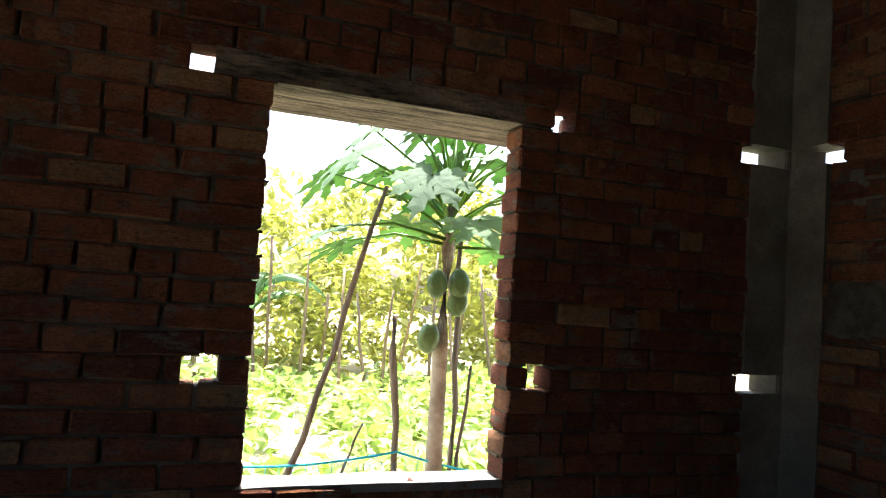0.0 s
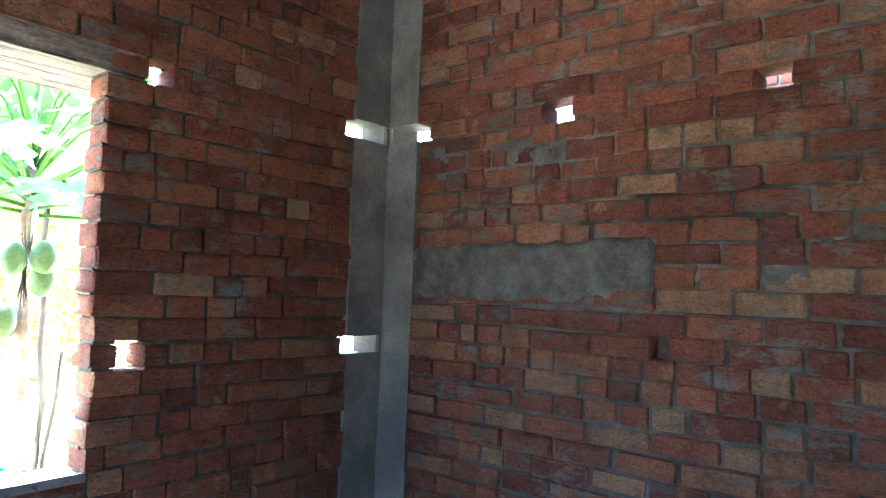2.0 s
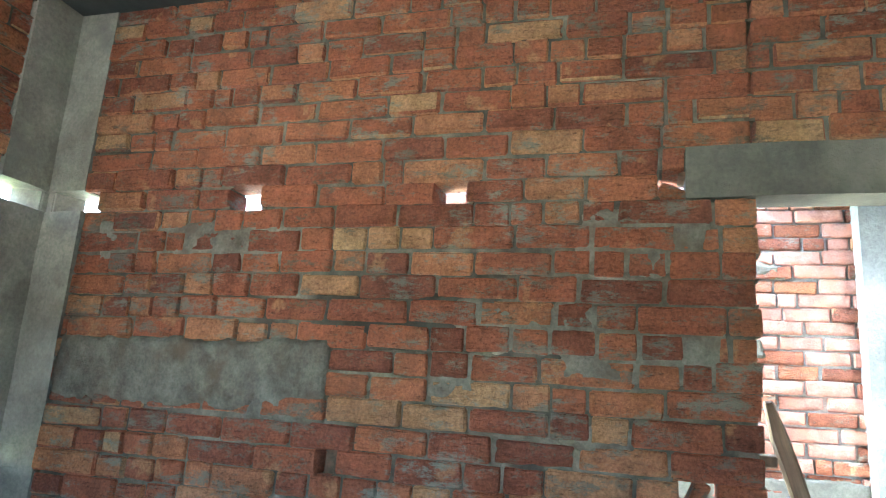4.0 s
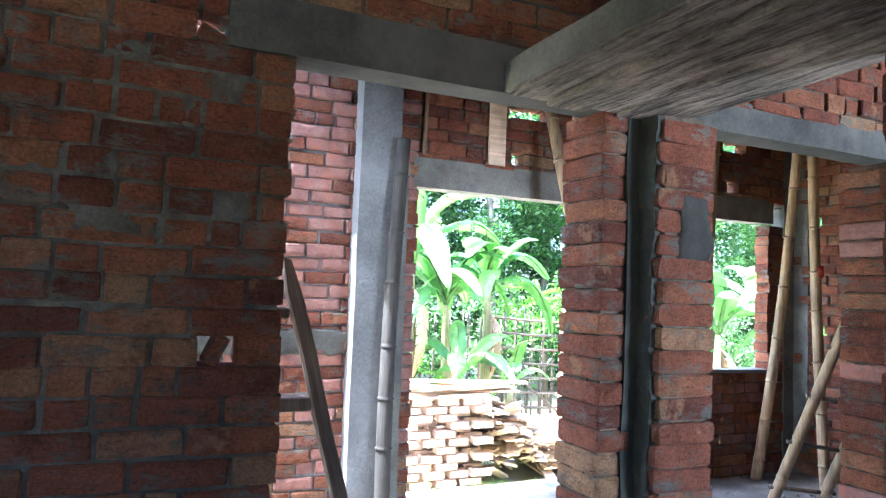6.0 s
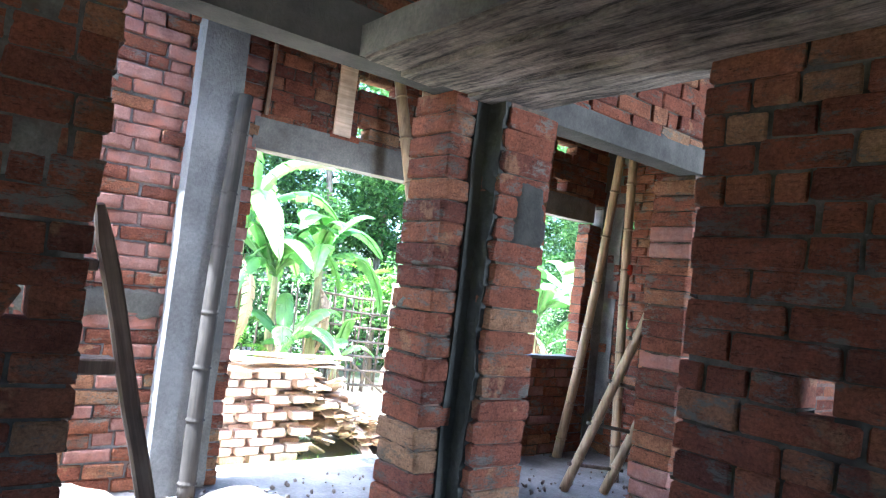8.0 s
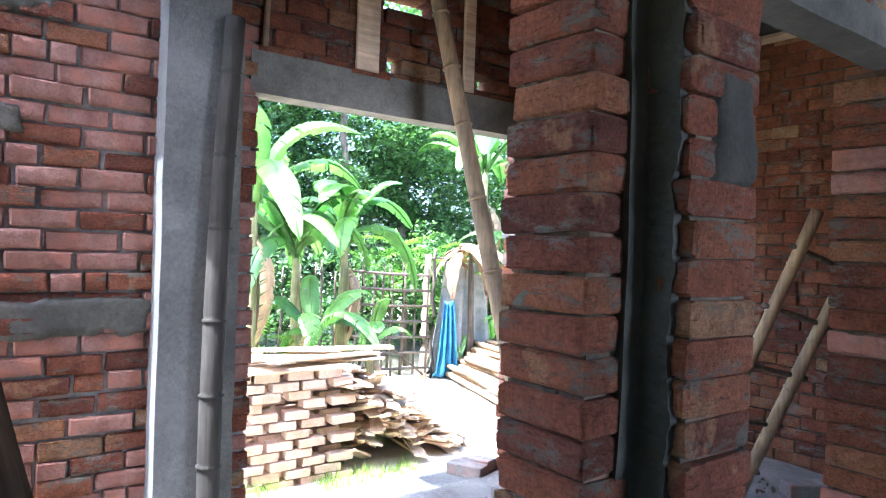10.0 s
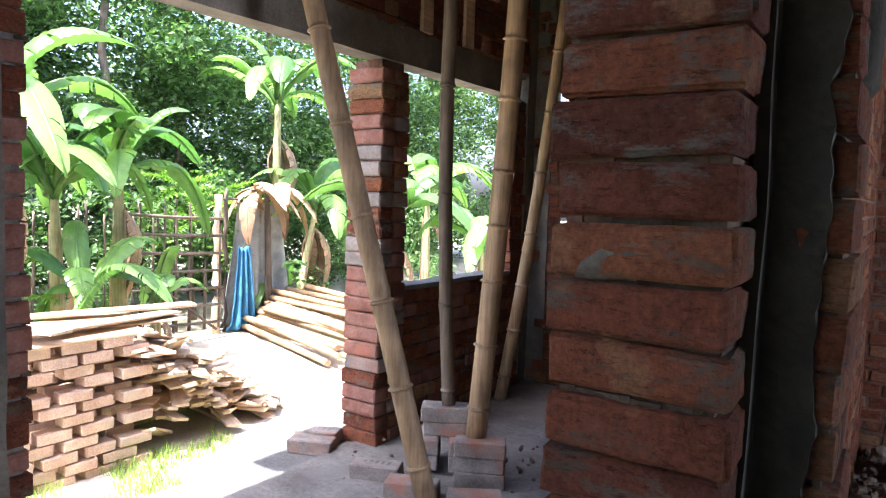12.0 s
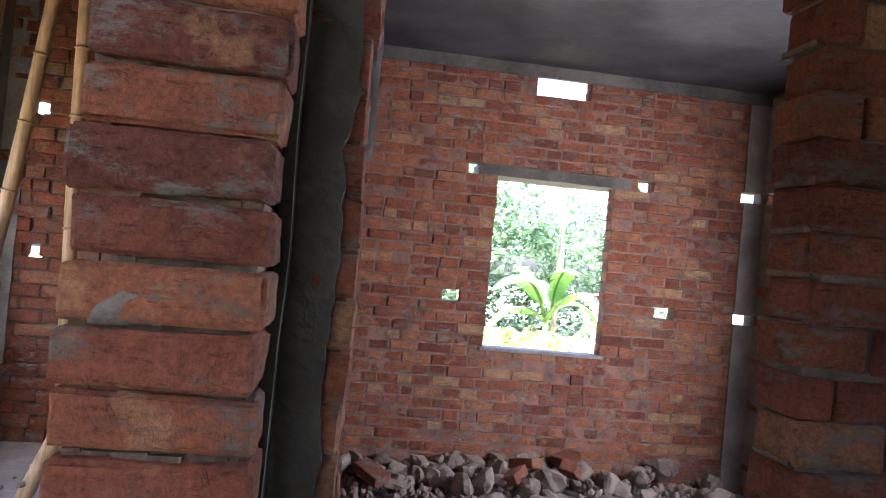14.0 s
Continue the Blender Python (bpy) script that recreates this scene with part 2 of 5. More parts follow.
def block(bm, lo, hi, bevel=0.0, jitter=0.0):
    c = [(a + b) / 2 for a, b in zip(lo, hi)]
    s = [abs(b - a) for a, b in zip(lo, hi)]
    r = bmesh.ops.create_cube(bm, size=1.0, matrix=Matrix.Translation(c) @ Matrix.Diagonal((*s, 1)))
    vs = r["verts"]
    if jitter:
        for v in vs:
            v.co += Vector([random.uniform(-jitter, jitter) for _ in range(3)])
    if bevel:
        es = list({e for v in vs for e in v.link_edges})
        bmesh.ops.bevel(bm, geom=es, offset=bevel, segments=1, affect="EDGES")
    return bm


def boxed(lo, hi, bevel=0.004, jitter=0.0):
    return block(bmesh.new(), lo, hi, bevel, jitter)


def rough_slab(lo, hi, step=0.12, amp=0.006, seed=0):
    """A box whose faces are cut fine and pushed about a little, as poured concrete is."""
    bm = bmesh.new()
    n = [max(1, int(abs(b - a) / step)) for a, b in zip(lo, hi)]
    bmesh.ops.create_cube(bm, size=1.0)
    for ax in range(3):
        for i in range(1, n[ax]):
            co = [0, 0, 0]
            no = [0, 0, 0]
            co[ax], no[ax] = -0.5 + i / n[ax], 1
            bmesh.ops.bisect_plane(bm, geom=bm.verts[:] + bm.edges[:] + bm.faces[:], plane_co=co, plane_no=no)
    for v in bm.verts:
        p = Vector([a + (v.co[i] + 0.5) * (b - a) for i, (a, b) in enumerate(zip(lo, hi))])
        v.co = p + amp * noise.noise_vector(p * 4.0 + Vector((seed, 0, 0)))
    return bm


BRICK_L, COURSE, JOINT = 0.245, 0.083, 0.008


def brick_mesh(mat, seed):
    """A unit brick with chipped, uneven edges; scaled to its place."""
    r = random.Random(seed)
    bm = bmesh.new()
    bmesh.ops.create_cube(bm, size=1.0)
    for v in bm.verts:
        v.co.x += r.uniform(-0.018, 0.018)
        v.co.y += r.uniform(-0.02, 0.03) * (1 if v.co.y > 0 else -1)
        v.co.z += r.uniform(-0.05, 0.05)
    bmesh.ops.scale(bm, vec=(0.235, 0.12, 0.07), verts=bm.verts)
    bmesh.ops.bevel(bm, geom=bm.edges[:], offset=r.uniform(0.0035, 0.008), segments=1, affect="EDGES")
    for v in bm.verts:
        v.co += Vector([r.uniform(-0.0016, 0.0016) for _ in range(3)])
    bmesh.ops.scale(bm, vec=(1 / 0.235, 1 / 0.12, 1 / 0.07), verts=bm.verts)
    return mesh_of(bm, mat)


def torn_brick(mat, seed):
    """A unit brick with sagging faces and broken arrises, for the brickwork seen close by."""
    r = random.Random(seed)
    dims = (0.235, 0.12, 0.072)
    grid = ((0, 0.03, 0.18, 0.34, 0.5, 0.66, 0.82, 0.97, 1), (0, 0.06, 0.5, 0.94, 1), (0, 0.09, 0.36, 0.64, 0.91, 1))
    pts, faces = {}, []
    bm = bmesh.new()
    skew = {c: Vector((r.uniform(-0.004, 0.004), r.uniform(-0.003, 0.003), r.uniform(-0.003, 0.003))) for c in [(a, b, d) for a in (0, 1) for b in (0, 1) for d in (0, 1)]}
    def vert(i, j, k):
        if (i, j, k) in pts:
            return pts[(i, j, k)]
        f = (grid[0][i], grid[1][j], grid[2][k])
        p = Vector([(f[a] - 0.5) * dims[a] for a in range(3)])
        for c, s in skew.items():
            p += s * math.prod(f[a] if c[a] else 1 - f[a] for a in range(3))
        n = Vector([(-1 if f[a] == 0 else 1 if f[a] == 1 else 0) for a in range(3)])
        q = p * 22 + Vector((seed * 5.3, 0, 0))
        deep = 0.0028 * noise.noise(q) + 0.0015 * noise.noise(q * 3)
        if sum(map(abs, n)) > 1:
            deep -= 0.003 + 0.009 * max(0.0, noise.noise(q * 1.6 + Vector((0, 9, 0)))) + r.uniform(0, 0.0035)
        p += n.normalized() * deep
        pts[(i, j, k)] = v = bm.verts.new([p[a] / dims[a] for a in range(3)])
        return v
    N = [len(g) - 1 for g in grid]
    for a in range(3):
        b, c = (a + 1) % 3, (a + 2) % 3
        for end in (0, N[a]):
            for i in range(N[b]):
                for j in range(N[c]):
                    quad = []
                    for di, dj in ((0, 0), (1, 0), (1, 1), (0, 1)):
                        ix = [0, 0, 0]
                        ix[a], ix[b], ix[c] = end, i + di, j + dj
                        quad.append(vert(*ix))
                    bm.faces.new(quad if end else quad[::-1])
    me = mesh_of(bm, mat, True)
    me.set_sharp_from_angle(angle=radians(38))
    return me


UNIT = [brick_mesh(BRICK, s) for s in range(12)]
TORN = [torn_brick(BRICK, s) for s in range(16)]
TORN_PINK = [torn_brick(PINK_BRICK, 50 + s) for s in range(8)]
TORN_GREY = [torn_brick(GREY_BRICK, 80 + s) for s in range(6)]
TORN_CO = [(np.array([v.co[:] for v in me.vertices]), [tuple(p.vertices) for p in me.polygons]) for me in TORN]
UNIT_CO = []
for me in UNIT:
    co = np.array([v.co[:] for v in me.vertices])
    UNIT_CO.append((co, [tuple(p.vertices) for p in me.polygons]))


def joined_bricks(name, mats, parent, mat, units=None):
    """All bricks of a list of matrices in one mesh."""
    vs, fs, off = [], [], 0
    for i, (m, k) in enumerate(mats):
        co, polys = (units or UNIT_CO)[k]
        a = np.array(m)
        vs.append(co @ a[:3, :3].T + a[:3, 3])
        fs += [tuple(j + off for j in p) for p in polys]
        off += len(co)
    me = bpy.data.meshes.new(name)
    me.from_pydata(np.concatenate(vs).tolist(), [], fs)
    me.materials.append(mat)
    if units:
        me.polygons.foreach_set("use_smooth", [True] * len(me.polygons))
        me.set_sharp_from_angle(angle=radians(38))
    ob = new(name, me)
    ob.parent = parent
    return tagged(ob, kind="stuff")


class Wall:
    """A brick wall along u from start, in stretcher courses, with openings (u0, u1, z0, z1) right through it."""

    def __init__(self, name, label, start, angle, length, z0, z1, thick, openings=(), fine=None, seed=0, proud=0.004, toothed=True):
        self.ob = tagged(new(name), label, "wall", kind="structure")
        self.ob.matrix_world = pose(start[0], start[1], 0, 0, 0, angle)
        snapped = []
        for o in openings:
            h = o[3] - o[2]
            if h < 0.2 and o[1] - o[0] < 0.5:
                c = round((o[2] + 0.028) / COURSE) * COURSE - 0.028
                o = (o[0], o[1], c, c + COURSE * max(1, round(h / COURSE)))
            snapped.append(o)
        openings = snapped
        self.args = (length, z0, z1, thick, openings, fine, seed, proud, toothed)
        us = sorted({0.0, length, *[min(max(o[i], 0), length) for o in openings for i in (0, 1)]})
        zs = sorted({z0, z1, *[min(max(o[i], z0), z1) for o in openings for i in (2, 3)]})
        bm = bmesh.new()
        flush = seed in (12, 14)
        inset = 0.002 if flush else 0.013
        cells = set()
        for i, (a, b) in enumerate(zip(us, us[1:])):
            for j, (c, d) in enumerate(zip(zs, zs[1:])):
                cu, cz = (a + b) / 2, (c + d) / 2
                if not any(o[0] < cu < o[1] and o[2] < cz < o[3] for o in openings):
                    cells.add((i, j))
        def P(u, w, z):
            return bm.verts.new((u, w, z))
        for i, j in cells:
            a, b, c, d = us[i], us[i + 1], zs[j], zs[j + 1]
            ia = inset if (i - 1, j) not in cells else 0
            ib = inset if (i + 1, j) not in cells else 0
            ic = inset if (i, j - 1) not in cells and j > 0 else 0
            idd = inset if (i, j + 1) not in cells and j < len(zs) - 2 else 0
            a, b, c, d = a + ia, b - ib, c + ic, d - idd
            w0, w1 = inset, thick - inset
            bm.faces.new([P(a, w0, c), P(b, w0, c), P(b, w0, d), P(a, w0, d)])
            bm.faces.new([P(b, w1, c), P(a, w1, c), P(a, w1, d), P(b, w1, d)])
            if (i - 1, j) not in cells:
                bm.faces.new([P(a, w1, c), P(a, w0, c), P(a, w0, d), P(a, w1, d)])
            if (i + 1, j) not in cells:
                bm.faces.new([P(b, w0, c), P(b, w1, c), P(b, w1, d), P(b, w0, d)])
            if (i, j - 1) not in cells:
                bm.faces.new([P(a, w0, c), P(a, w1, c), P(b, w1, c), P(b, w0, c)])
            if (i, j + 1) not in cells:
                bm.faces.new([P(a, w0, d), P(b, w0, d), P(b, w1, d), P(a, w1, d)])
        part("mortar", bm, PALE_MORTAR if flush else GREY_MORTAR if seed in (7, 9) else ROOM_MORTAR if seed in (1, 2, 3, 4) else MORTAR, self.ob)

    def lay(self):
        length, z0, z1, thick, openings, fine, seed, proud, toothed = self.args
        r = random.Random(seed)
        single, many = [], []
        n0 = round(z0 / COURSE)
        row = 0
        z = n0 * COURSE - 0.028
        beads = bmesh.new()
        while z + 0.04 < z1:
            lo, hi = max(z + JOINT / 2, z0 - 0.02), min(z + COURSE - JOINT / 2, z1)
            mid = (lo + hi) / 2
            spans = [(0.0, length)]
            for o in openings:
                if o[2] < mid < o[3]:
                    out = []
                    for a, b in spans:
                        if o[0] > a:
                            out.append((a, min(b, o[0])))
                        if o[1] < b:
                            out.append((max(a, o[1]), b))
                    spans = [s for s in out if s[1] - s[0] > 0.02]
            row = round(z / COURSE)
            shift = (0.5 * BRICK_L if row % 2 else 0.0) + r.uniform(-0.02, 0.02)
            for a, b in spans:
                for e, way in ((a, -1), (b, 1)):
                    if toothed and r.random() < 0.8:
                        out = e + way * r.uniform(-0.004, 0.014)
                        block(beads, (min(e - way * 0.02, out), r.uniform(-0.004, 0.02), z - JOINT * 0.55), (max(e - way * 0.02, out), thick - r.uniform(-0.004, 0.02), z + JOINT * 0.5), 0, 0.004)
                edges = [a]
                k = math.floor((a - shift) / BRICK_L) + 1
                while shift + k * BRICK_L < b - 0.05:
                    e = shift + k * BRICK_L + r.uniform(-0.03, 0.03)
                    if e - edges[-1] > 0.06:
                        if r.random() < (0.32 if seed in (1, 2, 3, 4, 12) else 0.12):
                            edges.append(e - BRICK_L / 2 if e - BRICK_L / 2 - edges[-1] > 0.06 else e)
                        edges.append(e)
                    k += 1
                edges.append(b)
                edges = sorted(set(edges))
                for p, q in zip(edges, edges[1:]):
                    if q - p < 0.025:
                        continue
                    w = thick + (0.004 if seed in (12, 14) else 2 * proud) + r.uniform(-0.006, 0.006)
                    jam = JOINT / 2
                    pa = p + (jam if p > a else (r.uniform(-0.012, 0.006) if toothed else 0))
                    qb = q - (jam if q < b else (r.uniform(-0.012, 0.006) if toothed else 0))
                    wave = (0.004 if seed in (12, 14) else 0.011) * noise.noise(((pa + qb) * 0.9, row * 0.35, seed * 3.1))
                    m = (Matrix.Translation(((pa + qb) / 2, thick / 2 + r.uniform(-1, 1) * (0.003 if seed in (12, 14) else 0.009), mid + wave + r.uniform(-0.003, 0.003)))
                         @ Matrix.Rotation(r.uniform(-0.018, 0.018), 4, "Y") @ Matrix.Rotation(r.uniform(-0.016, 0.016), 4, "Z")
                         @ Matrix.Diagonal((qb - pa - r.uniform(0, 0.008), w, (hi - lo) * r.uniform(0.92, 1.09), 1)))
                    k = r.randrange(12)
                    c = (pa + qb) / 2
                    if fine and any(f[0] < c < f[1] and f[2] < mid < f[3] for f in fine):
                        single.append((m, k))
                    else:
                        many.append((m, k))
            z += COURSE
        part("mortar_beads", beads, MORTAR, self.ob)
        if many:
            joined_bricks("bricks", many, self.ob, BRICKS, TORN_CO if seed in (1, 2, 3, 4, 7, 12, 14) else None)
        for m, k in single:
            o = new("brick", TORN_PINK[k % 8] if seed in (7, 8) and r.random() < (0.6 if seed == 7 else 0.3) else TORN[k])
            o.parent = self.ob
            o.matrix_basis = m


# ---- structure ----
X2, T = 2.40, 0.125
Y1, Y3, X5, Y6 = 2.975, -1.02, 4.565, -5.10
TOP = 3.02
LINT = 2.13
walls = []
# north wall of the dark room, with the papaya window and putlog holes
walls.append(Wall("wall_north", "red brick wall in thin mortar, with a window", (-1.6, Y1), 0, 3.77, -0.3, TOP, T,
                  [(1.73, 2.655, 0.80, LINT + 0.09), (1.455, 1.585, 2.14, 2.22), (1.52, 1.635, 1.135, 1.215), (2.796, 2.889, 2.14, 2.22),
                   (2.74, 2.854, 1.135, 1.215), (3.732, 3.90, 2.14, 2.22), (3.745, 3.90, 1.135, 1.215)], [(2.5, 3.8, 0.75, 2.3)], 1))
# east wall of the dark room, with the doorway
walls.append(Wall("wall_east", "red brick wall with cement smears and putlog holes", (X2 + T, 0.294), 90, 2.49, -0.3, TOP, T,
                  [(0.0, 0.194, LINT, LINT + 0.165), (0.194, 0.272, 2.14, 2.22), (0.126, 0.228, 1.215, 1.295), (0.886, 1.0, 2.14, 2.22), (1.676, 1.806, 2.14, 2.22), (2.42, 2.60, 2.14, 2.22), (1.283, 1.343, 1.20, 1.275)],
                  [(0, 2.0, 0.9, 2.35)], 2))
walls.append(Wall("wall_over_door", "red brick wall above the concrete door lintel", (X2 + T, -1.145), 90, 1.439, LINT + 0.165, TOP, T, [], None, 3))
# south wall of the dark room, west of the inner doorway
walls.append(Wall("wall_south", "dark red brick wall with a putlog hole", (-1.6, Y3 - T), 0, 3.11, -0.3, TOP, T,
                  [(2.72, 2.805, 1.205, 1.29)], [(2.2, 3.2, 0.7, 2.2)], 4))
walls.append(Wall("wall_over_inner_door", "red brick wall above the inner doorway", (1.51, Y3 - T), 0, 0.89, LINT + 0.12, TOP, T, [], None, 5))
# The window opening here is invented, out of view, to hold a fill lamp.
walls.append(Wall("wall_west", "plain red brick wall of the dark room", (-1.6, Y3 - T), 90, 4.25, -0.3, TOP, T, [(1.45, 2.83, 0.80, LINT)], None, 6))
# outer wall of the veranda
walls.append(Wall("wall_front_north", "sunlit red brick wall of the veranda", (X5 + T, -0.97), 90, 3.2, -0.3, TOP, T,
                  [], [(0, 1.9, 0.2, 2.9)], 7))
walls.append(Wall("wall_front_parapet", "low brick wall under the veranda opening", (X5 + T, -4.19), 90, 1.22, -0.3, 0.89, T, [], [(0, 1.3, 0.0, 0.9)], 8))
walls.append(Wall("wall_front_south", "brick wall end beside the veranda opening", (X5 + T, -4.37), 90, 0.18, -0.3, LINT, T, [], None, 9))
walls.append(Wall("wall_front_top", "brick wall above the veranda lintel, with gaps under the roof", (X5 + T, -4.37), 90, 3.40, LINT + 0.215, TOP, T,
                  [(2.41, 2.73, 2.75, 2.83), (0.44, 0.71, 2.74, 2.82), (1.15, 1.4, 2.75, 2.83), (2.60, 2.71, 2.35, 2.43), (1.985, 2.09, 2.35, 2.43), (0.525, 0.657, 2.35, 2.43)],
                  [(1.4, 3.54, 2.3, 3.0)], 10))
walls.append(Wall("wall_veranda_end", "brick wall closing the veranda", (2.525, -4.5 - T), 0, 2.165, -0.3, TOP, T,
                  [(1.745, 1.84, 1.20, 1.28), (1.76, 1.90, 2.12, 2.20)], [(0.6, 2.3, 0.2, 2.3)], 11))
# far room
walls.append(Wall("wall_far_south", "red brick wall of the far room, with a window", (-1.05, Y6 - T), 0, 3.70, -0.4, TOP, T,
                  [(1.375, 2.315, 0.80, LINT + 0.09), (1.63, 2.065, 2.765, 2.90), (2.45, 2.555, 2.165, 2.245), (1.05, 1.175, 2.165, 2.245),
                   (2.525, 2.665, 1.165, 1.245), (0.79, 0.96, 1.165, 1.245), (0.10, 0.30, 2.165, 2.245), (0.10, 0.285, 1.165, 1.245)],
                  [(1.2, 3.0, 0.5, 1.4)], 12))
# Its large opening is an unseen window added for the far room's fill lamp.
walls.append(Wall("wall_far_west", "red brick wall of the far room", (-0.95, Y6), 90, 3.96, -0.4, TOP, T,
                  [(1.45, 2.83, 0.80, LINT), (0.05, 0.28, 2.165, 2.245), (0.05, 0.28, 1.165, 1.245)], None, 13))
walls.append(Wall("wall_far_east", "red brick wall between far room and veranda", (X2 + T, Y6), 90, 2.40, -0.3, TOP, T, [], None, 14))
walls.append(Wall("wall_over_side_door", "brick wall above the side door lintel", (X2 + T, -2.70), 90, 1.55, LINT + 0.13, TOP, T, [], None, 15))

# ground, floors, ceilings
def yard_level(x):
    """The yard lies lower than the fields beside the house."""
    k = min(1.0, max(0.0, (x - 3.2) / 1.6))
    return -0.30 - 0.22 * k * k * (3 - 2 * k)


def ground_mesh():
    n = 90
    bm = bmesh.new()
    def axis(i):
        t = 2 * i / n - 1
        return 60 * math.copysign(abs(t) ** 3.2, t)
    grid = []
    for i in range(n + 1):
        col = []
        for j in range(n + 1):
            x, y = 5 + axis(i), -1 + axis(j)
            z = yard_level(x) + 0.05 * noise.noise((x * 0.5, y * 0.5, 0)) + 0.02 * noise.noise((x * 2, y * 2, 3))
            if -1.8 < x < 4.9 and -5.4 < y < 3.1:
                z = -0.62
            col.append(bm.verts.new((x, y, z)))
        grid.append(col)
    for i in range(n):
        for j in range(n):
            bm.faces.new([grid[i][j], grid[i + 1][j], grid[i + 1][j + 1], grid[i][j + 1]])
    return bm


SAND = speckled("sandy_ground", (0.32, 0.27, 0.20), (0.52, 0.46, 0.37), 1.1, 40.0, 0.95, 0.012, 0.6, (0.24, 0.22, 0.11), 0.45)
tagged(part("ground", ground_mesh(), SAND, smooth=True), "pale sandy yard with patches of grass", "ground", kind="structure")
floor = tagged(part("floor", rough_slab((-1.7, -1.145, -0.35), (2.53, 3.1, 0.0), 0.15, 0.012), EARTH), "dusty earth floor of the dark room", "floor", kind="structure")
tagged(part("floor_veranda", rough_slab((2.53, -4.63, -0.35), (4.69, 2.3, 0.05), 0.12, 0.012), DUST), "grey dusty concrete floor of the veranda", "floor", kind="structure")
tagged(part("floor_far_room", rough_slab((-1.08, -5.25, -0.4), (2.53, -1.15, -0.22), 0.15, 0.02), EARTH), "bare earth floor of the far room", "floor", kind="structure")
tagged(part("plinth", rough_slab((4.69, -4.5, -0.6), (4.99, 2.3, 0.03), 0.12, 0.01), PALE_CONCRETE), "pale concrete step along the veranda edge", "step", kind="structure")
tagged(part("ceiling", rough_slab((-1.75, -5.4, TOP), (2.53, 3.12, TOP + 0.12), 0.3, 0.006), DARK_SLAB), "dark mottled concrete roof slab", "ceiling", kind="structure")
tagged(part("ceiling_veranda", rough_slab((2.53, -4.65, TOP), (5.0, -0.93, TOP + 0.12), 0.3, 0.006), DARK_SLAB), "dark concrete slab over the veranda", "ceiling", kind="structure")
# Unseen slab, added to keep direct sun off the veranda column and its bamboo.
tagged(part("ceiling_stairs", rough_slab((3.55, -0.93, TOP), (4.75, 0.0, TOP + 0.12), 0.3, 0.006), DARK_SLAB), "dark concrete slab added beside the open stairwell to block the sun", "ceiling", kind="structure")
# Unseen slab, its width set to limit stairwell light on the door pier.
tagged(part("ceiling_landing", rough_slab((2.53, -0.93, TOP), (3.55, 2.3, TOP + 0.12), 0.3, 0.006), DARK_SLAB), "dark concrete slab added beside the open stairwell to cut its light", "ceiling", kind="structure")


def slab_piece(name, label, lo, hi, mat, cat="lintel", amp=0.005, seed=1):
    ob = tagged(new(name), label, cat, kind="structure")
    part("slab", rough_slab(lo, hi, 0.09, amp, seed), mat, ob)
    return ob


slab_piece("lintel_door", "grey cast concrete lintel over the doorway", (X2 - 0.004, -0.82, LINT), (X2 + T + 0.004, 0.488, LINT + 0.165), LINTEL_GREY, seed=2)
slab_piece("lintel_window_north", "board-marked concrete sunshade over the window", (-0.06, Y1 - 0.004, LINT), (1.18, Y1 + 0.40, LINT + 0.085), SOFFIT_X, seed=3)
slab_piece("loft_slab", "board-marked concrete loft slab projecting over the inner doorway", (-1.6, -1.16, LINT), (X2 - 0.006, -0.41, LINT + 0.10), CONCRETE, "slab", 0.005, 4)
loft = bpy.data.objects["loft_slab"]
r = random.Random(12)
for k in range(5):
    y0 = -1.16 + k * 0.148
    bm = rough_slab((-1.55, y0 + 0.004, LINT - (0.004, 0.016, 0.007, 0.030, 0.012)[k]), (X2 - 0.02, y0 + 0.144, LINT + 0.03), 0.07, 0.007, 20 + k)
    part("board_mark", bm, SOFFIT_X, loft)
slab_piece("lintel_side_door", "grey concrete lintel over the side door", (X2 - 0.004, -2.70, LINT), (X2 + T + 0.004, -1.2, LINT + 0.13), LINTEL_GREY, seed=5)
slab_piece("lintel_veranda", "long grey concrete lintel over the veranda openings", (X5 - 0.006, -4.25, LINT + 0.015), (X5 + T + 0.006, -0.93, LINT + 0.215), CONCRETE, seed=6)
slab_piece("lintel_window_south", "concrete lintel over the far window", (0.18, Y6 - 0.3, LINT), (1.42, Y6 + 0.004, LINT + 0.085), LINTEL_GREY, seed=7)
slab_piece("tie_beam_far", "plastered band under the roof of the far room", (-0.95, Y6 - 0.01, 2.93), (2.53, Y6 + 0.03, TOP), LINTEL_GREY, "beam", seed=8)
slab_piece("window_sill_north", "rough cement window sill", (0.12, Y1 - 0.002, 0.775), (1.065, Y1 + T + 0.01, 0.805), PALE_CONCRETE, "sill", 0.008, 9)
slab_piece("window_sill_veranda", "rough cement sill on the low wall", (X5 - 0.01, -4.19, 0.885), (X5 + T + 0.01, -2.97, 0.912), PALE_CONCRETE, "sill", 0.007, 10)
slab_piece("window_sill_south", "rough cement window sill of the far room", (0.31, Y6 - T - 0.02, 0.775), (1.29, Y6 + 0.02, 0.80), PALE_CONCRETE, "sill", 0.006, 11)


